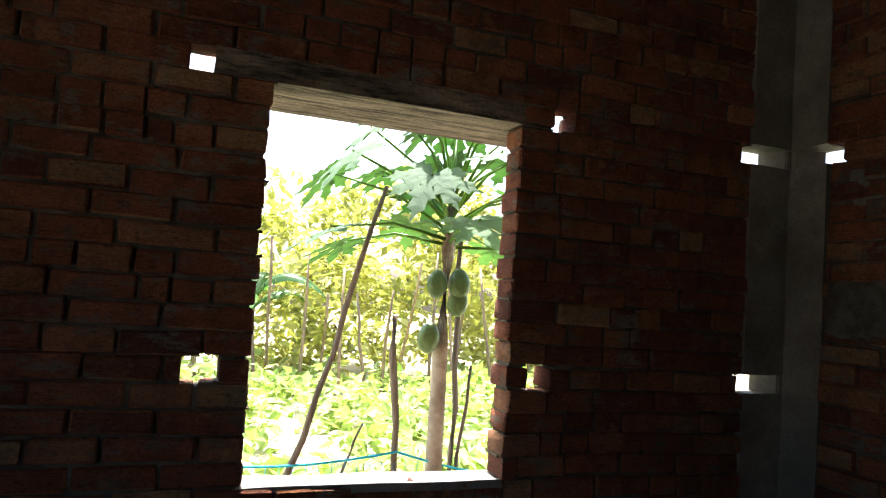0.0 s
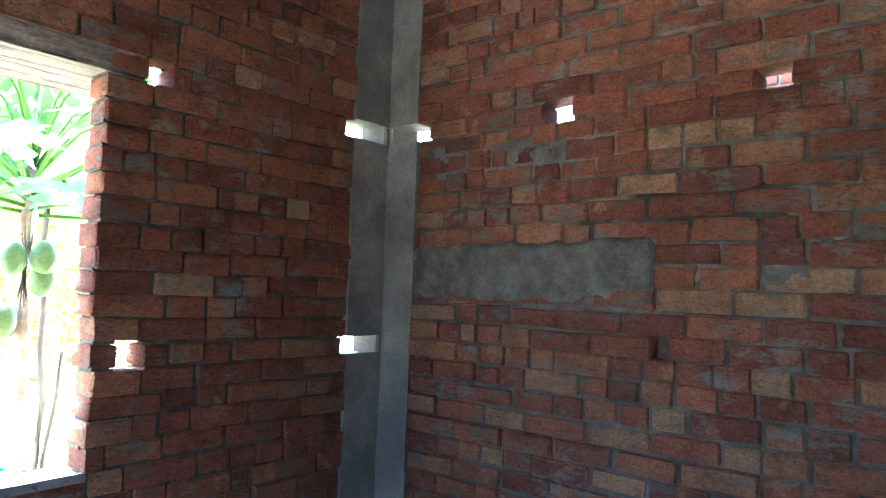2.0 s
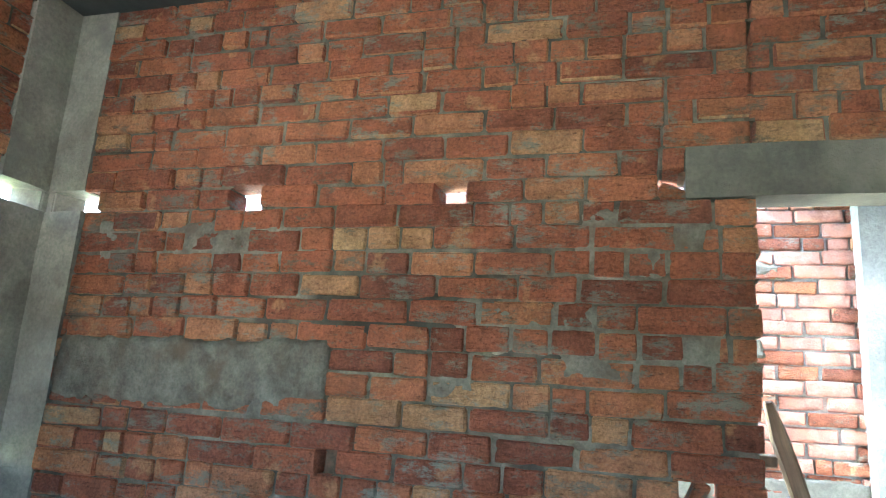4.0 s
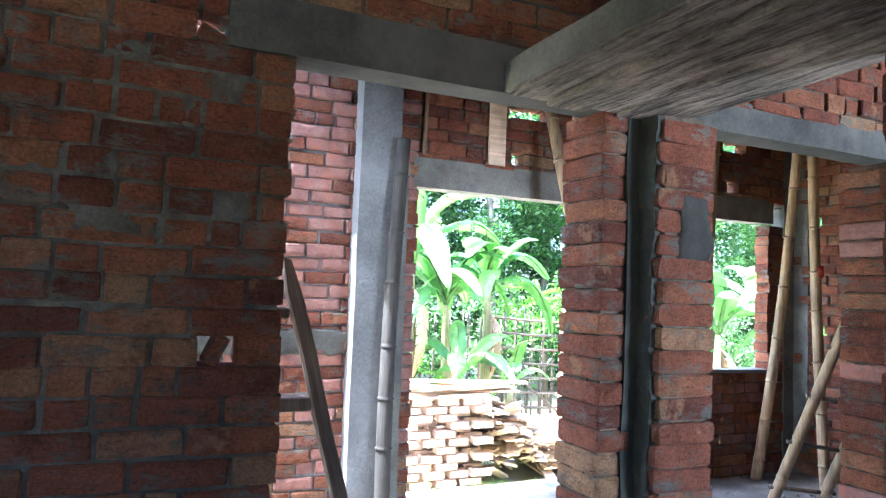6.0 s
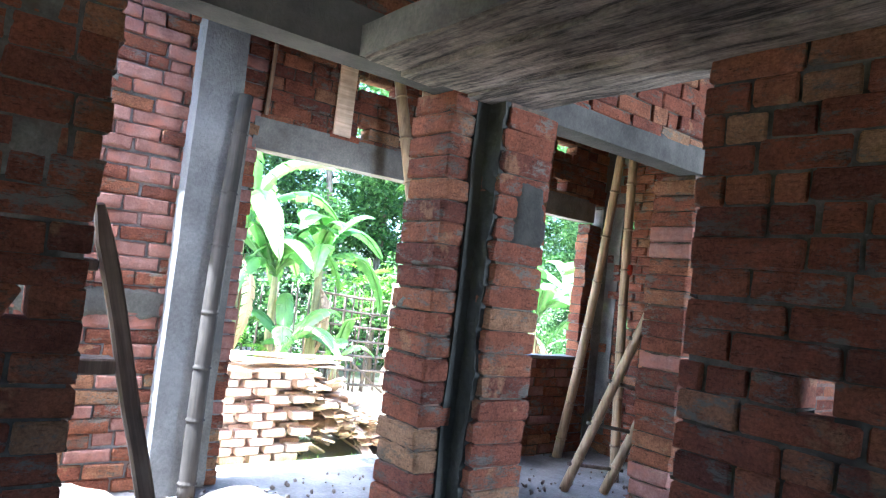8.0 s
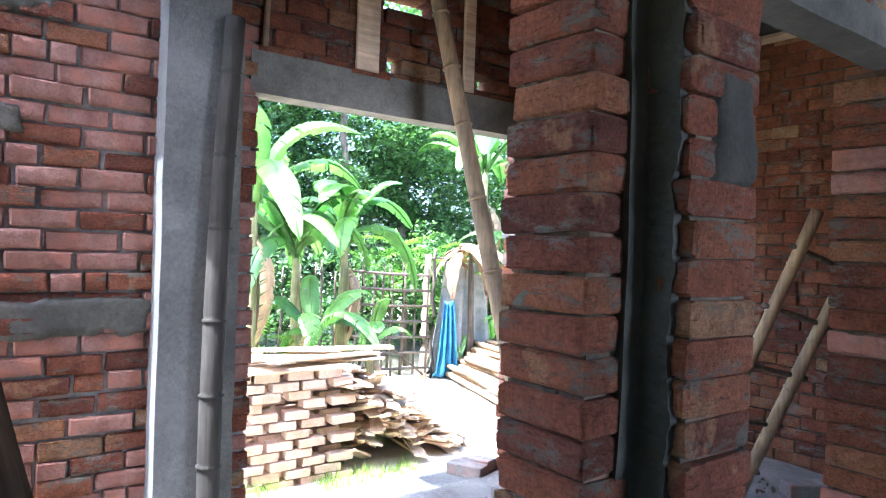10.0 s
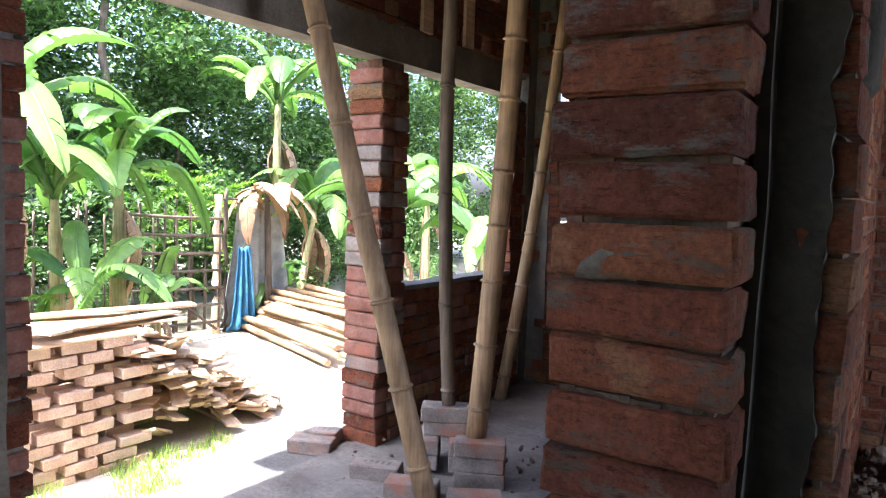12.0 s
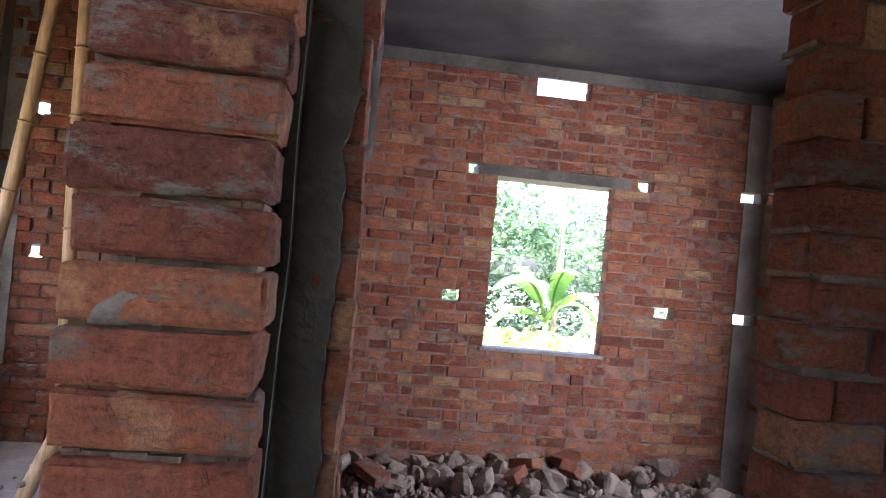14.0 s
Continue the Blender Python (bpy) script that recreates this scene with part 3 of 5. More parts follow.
def prism(plan, z0, z1):
    """An upright block over a plan outline."""
    bm = bmesh.new()
    lo, hi = [bm.verts.new((x, y, z0)) for x, y in plan], [bm.verts.new((x, y, z1)) for x, y in plan]
    n = len(plan)
    for k in range(n):
        bm.faces.new([lo[k], lo[(k + 1) % n], hi[(k + 1) % n], hi[k]])
    bm.faces.new(lo[::-1])
    bm.faces.new(hi)
    bmesh.ops.recalc_face_normals(bm, faces=bm.faces)
    bmesh.ops.bevel(bm, geom=bm.edges[:], offset=0.006, segments=2, affect="EDGES")
    return bm


def column(name, label, legs, mat, gaps=()):
    """A cast column: one shaft a leg; at a gap (z0, z1, plans) the concrete is hollowed where a scaffold pole lay."""
    ob = tagged(new(name), label, "column", kind="structure")
    for n, (lo, hi) in enumerate(legs):
        z = lo[2]
        for g0, g1, plans in list(gaps) + [(hi[2], None, ())]:
            part("shaft", rough_slab((lo[0], lo[1], z), (hi[0], hi[1], g0), 0.08, 0.006, int(z * 10) + n), mat, ob)
            if g1 is None:
                break
            if n == 0:
                for plan in plans:
                    part("hollow", prism(plan, g0 - 0.005, g1 + 0.005), mat, ob, "pale hollow cast round a pole")
            z = g1
    return ob


def corner_hollow(cx, cy, sx, sy, leg):
    """The concrete left at a corner where poles went through: two slanting faces; sx, sy point into the room."""
    o = 0.12
    north = [(cx + 0.03 * sx, cy), (cx + sx * (leg - 0.02), cy - sy * o), (cx - sx * o, cy - sy * o), (cx - sx * 0.02, cy)]
    side = [(cx, cy + 0.03 * sy), (cx - sx * o, cy + sy * (leg - 0.02)), (cx - sx * o, cy - sy * 0.02), (cx, cy - sy * 0.02)]
    return north, side


# concrete columns
north_leg, east_leg = corner_hollow(2.40, 2.97, -1, -1, 0.10)
east_solid = [(2.395, 2.78), (2.525, 2.78), (2.525, 3.09), (2.395, 3.09)]
column("column_north_corner", "grey cast concrete corner column", [((2.17, 2.965, -0.3), (2.405, 3.10, TOP)), ((2.39, 2.78, -0.3), (2.53, 3.09, TOP))], CONCRETE,
       [(1.134, 1.217, (north_leg, east_solid)), (2.13, 2.213, (north_leg, east_leg))])
south_leg, west_leg = corner_hollow(-0.95, Y6 + 0.005, 1, 1, 0.05)
column("column_far_corner", "grey cast concrete corner column", [((-0.96, -5.225, -0.4), (-0.765, -5.085, TOP)), ((-1.075, -5.225, -0.4), (-0.94, -4.86, TOP))], CONCRETE,
       [(1.134, 1.217, (south_leg, west_leg)), (2.13, 2.213, (south_leg, west_leg))])
column("column_veranda", "grey cast concrete column on the veranda wall", [((X5 - 0.14, -0.785, -0.3), (X5 + 0.02, -0.525, TOP))], PALE_CONCRETE)
column("column_veranda_corner", "grey concrete corner column", [((X5 - 0.15, -4.62, -0.3), (X5 + T, -4.49, TOP)), ((X5 - 0.012, -4.61, -0.3), (X5 + T - 0.01, -4.37, TOP))], CONCRETE)


def pier(name, label, lo, hi, seed, tooth=0.012, pale=0.0, lift=0.029):
    """A brick pier of single courses; each brick is a part."""
    ob = tagged(new(name), label, "pier", kind="structure")
    r = random.Random(seed)
    grout = PALE_MORTAR if pale > 0.4 else MORTAR
    part("mortar", boxed((lo[0] + 0.026, lo[1] + 0.026, lo[2]), (hi[0] - 0.026, hi[1] - 0.026, hi[2])), grout, ob)
    z = round(lo[2] / COURSE) * COURSE + lift
    row = 0
    beads = bmesh.new()
    while z + 0.05 < hi[2]:
        w, d = hi[0] - lo[0], hi[1] - lo[1]
        lohi = []
        if row % 2:
            lohi = [((lo[0] + hi[0]) / 2, (lo[1] + hi[1]) / 2, w, d)]
            if d > 0.2 and w > 0.2:
                lohi = [((lo[0] + hi[0]) / 2, lo[1] + d * 0.25, w, d * 0.5 - 0.008), ((lo[0] + hi[0]) / 2, lo[1] + d * 0.75, w, d * 0.5 - 0.008)]
        elif d > 0.2 and w > 0.2:
            lohi = [((lo[0] + hi[0]) / 2, lo[1] + d * 0.25, w, d * 0.5 - 0.008), ((lo[0] + hi[0]) / 2, lo[1] + d * 0.75, w, d * 0.5 - 0.008)]
        else:
            k = r.choice((0.5, 0.5, 0.62, 1.0))
            lohi = [(lo[0] + w * 0.5, (lo[1] + hi[1]) / 2, w, d)] if k == 1.0 else [
                (lo[0] + w * k / 2, (lo[1] + hi[1]) / 2, w * k - 0.008, d), (lo[0] + w * (1 + k) / 2, (lo[1] + hi[1]) / 2, w * (1 - k) - 0.008, d)]
        j = [r.uniform(-0.002, 0.008) for _ in range(4)]
        for q in range(6):
            f0, f1 = q / 6, (q + 1) / 6
            block(beads, (lo[0] + (hi[0] - lo[0]) * f0 + (0.012 + j[0] if q == 0 else 0), lo[1] + 0.016 + r.uniform(0, 0.012), z - 0.006 - r.uniform(0, 0.002)),
                  (lo[0] + (hi[0] - lo[0]) * f1 - (0.012 + j[2] if q == 5 else 0), hi[1] - 0.014 - r.uniform(0, 0.014), z + 0.002 + r.uniform(0, 0.003)), 0, 0.003)
        for cx, cy, bw, bd in lohi:
            o = new("brick", TORN_GREY[r.randrange(6)] if r.random() < pale - 0.4 else TORN_PINK[r.randrange(8)] if r.random() < pale else TORN[r.randrange(16)])
            o.parent = ob
            o.matrix_basis = (Matrix.Translation((cx + r.uniform(-tooth, tooth) * 0.6, cy + r.uniform(-tooth, tooth) * 0.6, z + COURSE / 2 + r.uniform(-0.002, 0.002)))
                              @ Matrix.Rotation(r.uniform(-0.02, 0.02), 4, "Z") @ Matrix.Rotation(r.uniform(-0.02, 0.02), 4, "Y")
                              @ Matrix.Diagonal((bw + r.uniform(-0.004, 0.008), bd + r.uniform(-0.004, 0.008), COURSE - r.uniform(0.004, 0.009), 1)))
        z += COURSE
        row += 1
    part("mortar_beads", beads, grout, ob)
    return ob


def broken_brick(at, size, tilt):
    bm = boxed((-size[0] / 2, -size[1] / 2, -size[2] / 2), (size[0] / 2, size[1] / 2, size[2] / 2), 0.006, 0.008)
    part("broken_brick", bm, BRICK, bpy.data.objects["wall_east"], "broken brick wedged in a hole", pose(*at, 0, tilt, 8))


broken_brick((0.178, 0.06, 1.258), (0.04, 0.10, 0.085), -24)
broken_brick((0.232, 0.05, 2.155), (0.085, 0.11, 0.045), -18)
part("brick_backing", boxed((1.26, 0.012, 1.12), (1.37, 0.065, 1.31), 0.003), MORTAR, bpy.data.objects["wall_east"])
def ragged_plate(lo, hi):
    """Cement pressed into a corner, its free edge broken off along the courses."""
    bm = rough_slab(lo, hi, 0.016, 0.004, 5)
    for v in bm.verts:
        k = (hi[0] - v.co.x) / (hi[0] - lo[0])
        edge = 0.018 * noise.noise((v.co.z * 6, 1, 0)) + 0.012 * noise.noise((v.co.z * 23, 4, 0)) + 0.016 * (v.co.z - 0.75)
        v.co.x -= k * edge
        v.co.y += 0.008 * noise.noise(v.co * 16) + 0.004 * noise.noise(v.co * 45)
    return bm


tagged(part("plaster_jamb", rough_slab((X5 - 0.024, -0.895, -0.3), (X5 + 0.01, -0.77, 2.33), 0.03, 0.012, 8), CONCRETE), "rough grey plaster beside the veranda column", "plaster", kind="structure")
pier_door = pier("pier_door", "weathered red brick pier between the two doorways", (X2, -1.12, -0.3), (2.65, -0.82, LINT), 21, 0.012, 0.0, 0.07)
pier_stub = pier("pier_stub", "short return of red brick beside dark cement", (2.285, -1.25, -0.3), (2.45, -1.00, LINT), 22)
tagged(part("column_door", ragged_plate((2.325, -1.012, -0.3), (2.404, -0.985, LINT)), GREEN_CEMENT), "greenish cement, recess shade in its colour, in the corner of the pier", "column", kind="structure")
tagged(part("column_door_side", rough_slab((2.390, -1.01, -0.3), (2.410, -0.93, LINT), 0.025, 0.009, 6), GREEN_CEMENT), "greenish cement, recess shade in its colour, down the side of the pier", "column", kind="structure")
pier_side = pier("pier_side_door", "brick pier beside the side door, partly sunlit", (X2, -2.70, -0.3), (2.65, -2.43, LINT), 23, 0.012, 0.2)
pier_front = pier("pier_front", "toothed brick pier of the veranda front", (X5 - 0.008, -2.97, -0.3), (X5 + 0.235, -2.73, LINT + 0.015), 24, 0.014, 0.55)


# ---- poles, planks, bricks lying about ----
def tube(bm, pts, radii, seg=8, cap=True):
    rings = []
    for i, (p, r) in enumerate(zip(pts, radii)):
        p = Vector(p)
        d = Vector(pts[min(i + 1, len(pts) - 1)]) - Vector(pts[max(i - 1, 0)])
        q = d.to_track_quat("Z", "Y")
        rings.append([bm.verts.new(p + q @ Vector((r * math.cos(a), r * math.sin(a), 0))) for a in [2 * math.pi * k / seg for k in range(seg)]])
    for a, b in zip(rings, rings[1:]):
        for k in range(seg):
            f = bm.faces.new([a[k], a[(k + 1) % seg], b[(k + 1) % seg], b[k]])
            f.smooth = True
    if cap:
        bm.faces.new(rings[0][::-1])
        bm.faces.new(rings[-1])
    return bm


def culm(p0, p1, r0, r1, seed=0, gap=0.32, bend=0.02, seg=12):
    """A bamboo culm with swollen nodes and a slight bow, in world places relative to p0."""
    r = random.Random(seed)
    a, b = Vector(p0), Vector(p1)
    L = (b - a).length
    side = Vector((r.uniform(-1, 1), r.uniform(-1, 1), 0)) * bend * L
    pts, rad = [], []
    s, nodes = 0.0, []
    z = r.uniform(0.05, gap)
    while z < L:
        nodes.append(z)
        z += gap * r.uniform(0.85, 1.15)
    marks = sorted([0.0, L] + [n + d for n in nodes for d in (-0.02, -0.007, 0.0, 0.009, 0.024)])
    for m in marks:
        if not 0 <= m <= L:
            continue
        t = m / L
        base = r0 + (r1 - r0) * t
        near = min((abs(m - n) for n in nodes), default=1)
        k = 1.16 if near < 0.003 else (0.95 if near < 0.012 else 1.0)
        pts.append((b - a) * t + side * math.sin(math.pi * t))
        rad.append(base * k)
    return tube(bmesh.new(), pts, rad, seg)


def pole(name, label, category, p0, p1, r0, r1, mat, seed=0, group="", gap=0.32, bend=0.012):
    ob = new(name, mesh_of(culm(p0, p1, r0, r1, seed, gap, bend), mat))
    ob.location = p0
    if name == "bamboo_prop":
        a, b = Vector(p0), Vector(p1)
        L, rr = (b - a).length, random.Random(seed)
        side = Vector((rr.uniform(-1, 1), rr.uniform(-1, 1), 0)) * bend * L
        z = rr.uniform(0.05, gap)
        q = (b - a).to_track_quat("Z", "Y")
        while z < L:
            t = z / L
            rad = (r0 + (r1 - r0) * t)
            bm = tube(bmesh.new(), [(0, 0, -0.008), (0, 0, -0.003), (0, 0, 0.002), (0, 0, 0.008)], [rad * 1.02, rad * 1.2, rad * 1.14, rad * 1.0], 14)
            part("node", bm, mat, ob, m=Matrix.Translation((b - a) * t + side * math.sin(math.pi * t)) @ q.to_matrix().to_4x4())
            z += gap * rr.uniform(0.85, 1.15)
    return tagged(ob, label, category, group)


def stick(name, label, category, p0, p1, r0, r1, mat, seed=0, group="", knots=7):
    r = random.Random(seed)
    a, b = Vector(p0), Vector(p1)
    n = knots + 2
    pts = [(b - a) * (i / (n - 1)) + Vector([r.uniform(-1, 1) * r0 * 0.7 for _ in range(3)]) * (0 < i < n - 1) for i in range(n)]
    rad = [(r0 + (r1 - r0) * i / (n - 1)) * r.uniform(0.88, 1.1) for i in range(n)]
    ob = new(name, mesh_of(tube(bmesh.new(), pts, rad, 8), mat))
    ob.location = p0
    return tagged(ob, label, category, group)


pole("bamboo_prop", "thick pale bamboo prop leaning under the roof", "prop", (3.74, -2.14, 0.05), (4.485, -1.86, TOP), 0.046, 0.04, BAMBOO, 1, "bamboo props", 0.36)
pole("bamboo_prop", "dark weathered prop split at its foot, on bricks", "prop", (4.09, -2.75, 0.372), (4.125, -2.75, TOP), 0.034, 0.036, OLD_BAMBOO, 2, "bamboo props", 0.5)
pole("bamboo_prop", "stout pale bamboo prop standing on bricks", "prop", (3.885, -2.69, 0.272), (3.745, -2.75, TOP), 0.052, 0.045, BAMBOO, 3, "bamboo props", 0.3)
pole("bamboo_prop", "slender bamboo prop leaning into the corner", "prop", (4.46, -3.95, 0.05), (4.06, -3.95, TOP), 0.042, 0.034, BAMBOO, 4, "bamboo props", 0.36)
MARKED_FOOT, MARKED_TOP = (3.77, -3.85, 0.05), (3.89, -3.85, TOP)
marked = pole("bamboo_prop", "upright pale bamboo prop with a red mark", "prop", MARKED_FOOT, MARKED_TOP, 0.038, 0.034, BAMBOO, 5, "bamboo props", 0.33)
RED_PAINT = speckled("red_paint", (0.45, 0.05, 0.02), (0.62, 0.09, 0.03), 12.0, 60.0, 0.6, 0.002, 0.4)
m0 = Vector(MARKED_TOP) - Vector(MARKED_FOOT)
mk = tube(bmesh.new(), [m0 * 0.545, m0 * 0.552, m0 * 0.566, m0 * 0.572], [0.037, 0.0395, 0.0395, 0.037], 12)
for v in mk.verts:
    v.co.z += 0.012 * noise.noise(v.co * 30)
part("paint_mark", mk, RED_PAINT, marked, "red paint mark")
pole("bamboo_pole", "dark grey bamboo tied against the concrete column", "pole", (4.365, -0.735, 0.05), (4.37, -0.785, 2.40), 0.05, 0.043, DARK_BAMBOO, 8, "", 0.34)


def loose_bricks(name, label, places, mat_seed, group=""):
    for i, (x, y, z, turn) in enumerate(places):
        o = new(name, UNIT_GREY[(i + mat_seed) % len(UNIT_GREY)])
        o.matrix_world = pose(x, y, z, 0, 0, turn) @ Matrix.Diagonal((0.245, 0.118, 0.072, 1))
        tagged(o, label, "brick", group)


UNIT_GREY = [brick_mesh(GREY_BRICK, 100 + s) for s in range(6)]
loose_bricks("loose_brick", "cement-dusted brick carrying a bamboo prop", [(3.84, -2.66, 0.236, 28), (3.85, -2.67, 0.161, 24), (3.84, -2.66, 0.086, 30)], 0, "bricks under the stout prop")
loose_bricks("loose_brick", "cement-dusted brick carrying a bamboo prop", [(4.10, -2.74, 0.334, 32), (4.09, -2.75, 0.26, 28), (4.17, -2.69, 0.186, -58), (4.03, -2.78, 0.186, -56), (4.17, -2.69, 0.11, -60), (4.03, -2.78, 0.11, -57)], 2, "bricks under the dark prop")
loose_bricks("loose_brick", "grey brick lying on the veranda floor", [(4.02, -2.36, 0.086, 20), (3.72, -2.42, 0.086, 35), (3.30, -1.95, 0.086, 30), (3.30, -3.75, 0.086, 70), (3.32, -3.75, 0.16, 60), (3.05, -3.1, 0.086, 80), (3.06, -3.09, 0.16, 84), (2.95, -0.5, 0.086, 10), (3.05, -0.42, 0.086, 50), (2.85, 0.05, 0.086, 80)], 1, "bricks on the veranda floor")


def stamped_brick(at, turn):
    ob = thing("stamped_brick", "pale grey brick with a stamped frog, on the step", "brick", at, turn, "stamped bricks")
    o = part("body", UNIT_GREY[0], None, ob, m=Matrix.Translation((0, 0, 0.036)) @ Matrix.Diagonal((0.245, 0.118, 0.072, 1)))
    for i in range(5):
        part("stamp", boxed((-0.07 + i * 0.03, -0.022 - 0.004 * (i % 2), 0.071), (-0.052 + i * 0.03, 0.022, 0.0745), 0.001), CONCRETE, ob)
    return ob


stamped_brick((4.80, -2.50, 0.03), 24)
stamped_brick((4.88, -2.63, 0.03), 22)
stamped_brick((4.28, -2.42, 0.05), 24)


def plank(name, label, at, turn, size, tilt=(0, 0), seed=0, group="", mat=None):
    r = random.Random(seed)
    bm = boxed((-size[0] / 2, -size[1] / 2, -size[2] / 2), (size[0] / 2, size[1] / 2, size[2] / 2), 0.003, 0.004)
    ob = new(name, mesh_of(bm, mat or PLANK))
    ob.matrix_world = pose(*at, tilt[0], tilt[1], turn)
    return tagged(ob, label, "plank", group)


# brick stack in the yard
STACKED = [brick_mesh(PALE_BRICK, 300 + s) for s in range(8)]
stack = thing("brick_stack", "honeycomb stack of new red bricks in the yard", "brick stack", (6.62, -1.66, yard_level(6.6) - 0.03), 0)
r = random.Random(31)
for row in range(12):
    for face in range(3):
        for i in range(4):
            if row > 1 and r.random() < 0.12:
                continue
            o = new("brick", STACKED[r.randrange(8)])
            o.parent = stack
            o.matrix_basis = (Matrix.Translation((0.06 + face * 0.25 + r.uniform(-0.014, 0.014), -0.13 - i * 0.272 + (0.136 if row % 2 else 0) + r.uniform(-0.015, 0.015), 0.04 + row * 0.08))
                              @ Matrix.Rotation(math.pi / 2 + r.uniform(-0.07, 0.07), 4, "Z") @ Matrix.Diagonal((0.215 + r.uniform(-0.02, 0.02), 0.115, 0.071, 1)))
TOP_OF_STACK = yard_level(6.6) - 0.03 + 0.04 + 11 * 0.08 + 0.046
for k, (dx, dy, turn, ln, wd) in enumerate([(0.10, -0.55, 93, 0.95, 0.14), (0.30, -0.75, 80, 1.35, 0.12), (0.48, -0.6, 97, 1.2, 0.16), (0.34, -0.45, 60, 0.7, 0.1), (0.18, -0.85, 96, 1.1, 0.1), (0.54, -0.9, 72, 1.5, 0.09), (0.10, -0.3, 20, 0.45, 0.1)]):
    plank("scrap_plank", "weathered pale plank lying on the brick stack", (6.62 + dx, -1.66 + dy, TOP_OF_STACK + 0.016 * k), turn, (ln, wd * 1.7, 0.02), (r.uniform(-2, 2), r.uniform(-2, 2)), k, "planks on the stack")
for k in range(16):
    plank("scrap_plank", "long rough plank stacked behind the bricks", (7.25 + 0.11 * (k % 4) + r.uniform(-0.05, 0.05), -2.45 + r.uniform(-0.25, 0.2), -0.50 + 0.055 * k), 98 + r.uniform(-9, 9), (r.uniform(0.9, 1.7), r.uniform(0.10, 0.18), 0.026), (r.uniform(-3, 3), r.uniform(-3, 3)), 400 + k, "long planks")
for k in range(250):
    a = r.random() ** 1.15
    x, y = 7.0 + 0.15 * a + r.uniform(-0.3, 0.35), -2.85 - 1.15 * a + r.uniform(-0.25, 0.3)
    h = 0.80 * (1 - a) ** 1.1 * r.random() ** 0.4
    plank("scrap_plank", "short split board in a tumbled timber pile", (x, y, -0.49 + h), r.uniform(-75, 35), (r.uniform(0.25, 0.62), r.uniform(0.05, 0.14), 0.024), (r.uniform(-16, 22), r.uniform(-14, 26)), 60 + k, "tumbled timber pile")

# pile of bamboo poles in the yard
for k in range(28):
    row, layer = k % 9, k // 9
    off = 0.10 * row + 0.05 * layer + r.uniform(-0.02, 0.02)
    z0 = -0.46 + 0.085 * layer + 0.045 * row + r.uniform(-0.01, 0.02)
    slip = r.uniform(-0.35, 0.35)
    pole("bamboo_pole", "long pale bamboo pole in a pile on the ground", "pole", (9.75 + slip - 0.38 * off, -6.12 - 0.92 * off + r.uniform(-0.12, 0.12), z0),
         (7.2 + slip - 0.38 * off, -5.42 - 0.92 * off + r.uniform(-0.2, 0.2), z0 + r.uniform(-0.02, 0.03)), 0.045, 0.034, BAMBOO, 80 + k, "bamboo pole pile", 0.4, 0.008)

# bamboo gate
gate = thing("bamboo_gate", "open gate of lashed grey bamboo bars", "gate", (9.75, -4.30, -0.50), -4)
for i in range(7):
    y = -0.02 - i * 0.215
    part("upright", tube(bmesh.new(), [(0, y, 0.12), (0.01, y - 0.02, 0.8), (0, y - 0.01, 1.66 + 0.10 * math.sin(i * 2.1))], [0.02, 0.019, 0.016], 7), OLD_BAMBOO, gate)
for i in range(7):
    z = 0.22 + i * 0.225
    part("rail", tube(bmesh.new(), [(-0.02, 0.08, z + 0.05), (-0.03, -0.7, z), (-0.02, -1.36, z - 0.02)], [0.02, 0.021, 0.018], 7), OLD_BAMBOO, gate)
part("brace", tube(bmesh.new(), [(-0.04, -0.1, 1.0), (-0.04, -1.25, 0.1)], [0.018, 0.018], 7), OLD_BAMBOO, gate)
stick("gate_post", "bleached pale timber gate post", "post", (9.86, -5.72, -0.52), (9.80, -5.70, 1.36), 0.06, 0.05, PLANK, 3)
stick("gate_post", "dark crooked gate post", "post", (9.90, -5.88, -0.52), (9.84, -5.86, 1.45), 0.03, 0.03, OLD_BAMBOO, 4)
stick("fence_rail", "thin bamboo rail tied to the gate post", "rail", (9.82, -5.7, 1.30), (9.95, -7.0, 1.28), 0.018, 0.015, OLD_BAMBOO, 5)
for k in range(22):
    stick("fence_stake", "grey bamboo stake of the yard fence", "stake", (10.3 + 0.03 * math.sin(k), -5.6 + k * 0.17, -0.52), (10.28 + r.uniform(-0.05, 0.05), -5.6 + k * 0.17 + r.uniform(-0.06, 0.06), 1.05 + r.uniform(-0.2, 0.25)), 0.018, 0.014, OLD_BAMBOO, 200 + k, "yard fence stakes")


def cloth(name, label, at, turn, w, h, mat, folds=5, sag=0.1, seed=0, spread=0.25):
    bm = bmesh.new()
    nx, nz = 26, 22
    g = []
    for i in range(nx + 1):
        col = []
        for j in range(nz + 1):
            u, v = i / nx, j / nz
            x = (u - 0.5) * w * (0.75 + spread * (1 - v) * 2)
            y = 0.07 * math.sin(u * folds * 6.28 + 1.3 * v) * (0.4 + 0.8 * (1 - v)) + 0.03 * noise.noise((u * 6, v * 4, seed))
            z = h * v - sag * 4 * u * (1 - u) * v * 0.6
            if v < 0.06:
                y -= 0.12 * (0.06 - v) / 0.06
            col.append(bm.verts.new((x, y, z)))
        g.append(col)
    for i in range(nx):
        for j in range(nz):
            bm.faces.new([g[i][j], g[i + 1][j], g[i + 1][j + 1], g[i][j + 1]])
    ob = new(name, mesh_of(bm, mat, True))
    ob.matrix_world = pose(*at, 0, 0, turn)
    mod = ob.modifiers.new("thick", "SOLIDIFY")
    mod.thickness = 0.004
    return tagged(ob, label, "net")


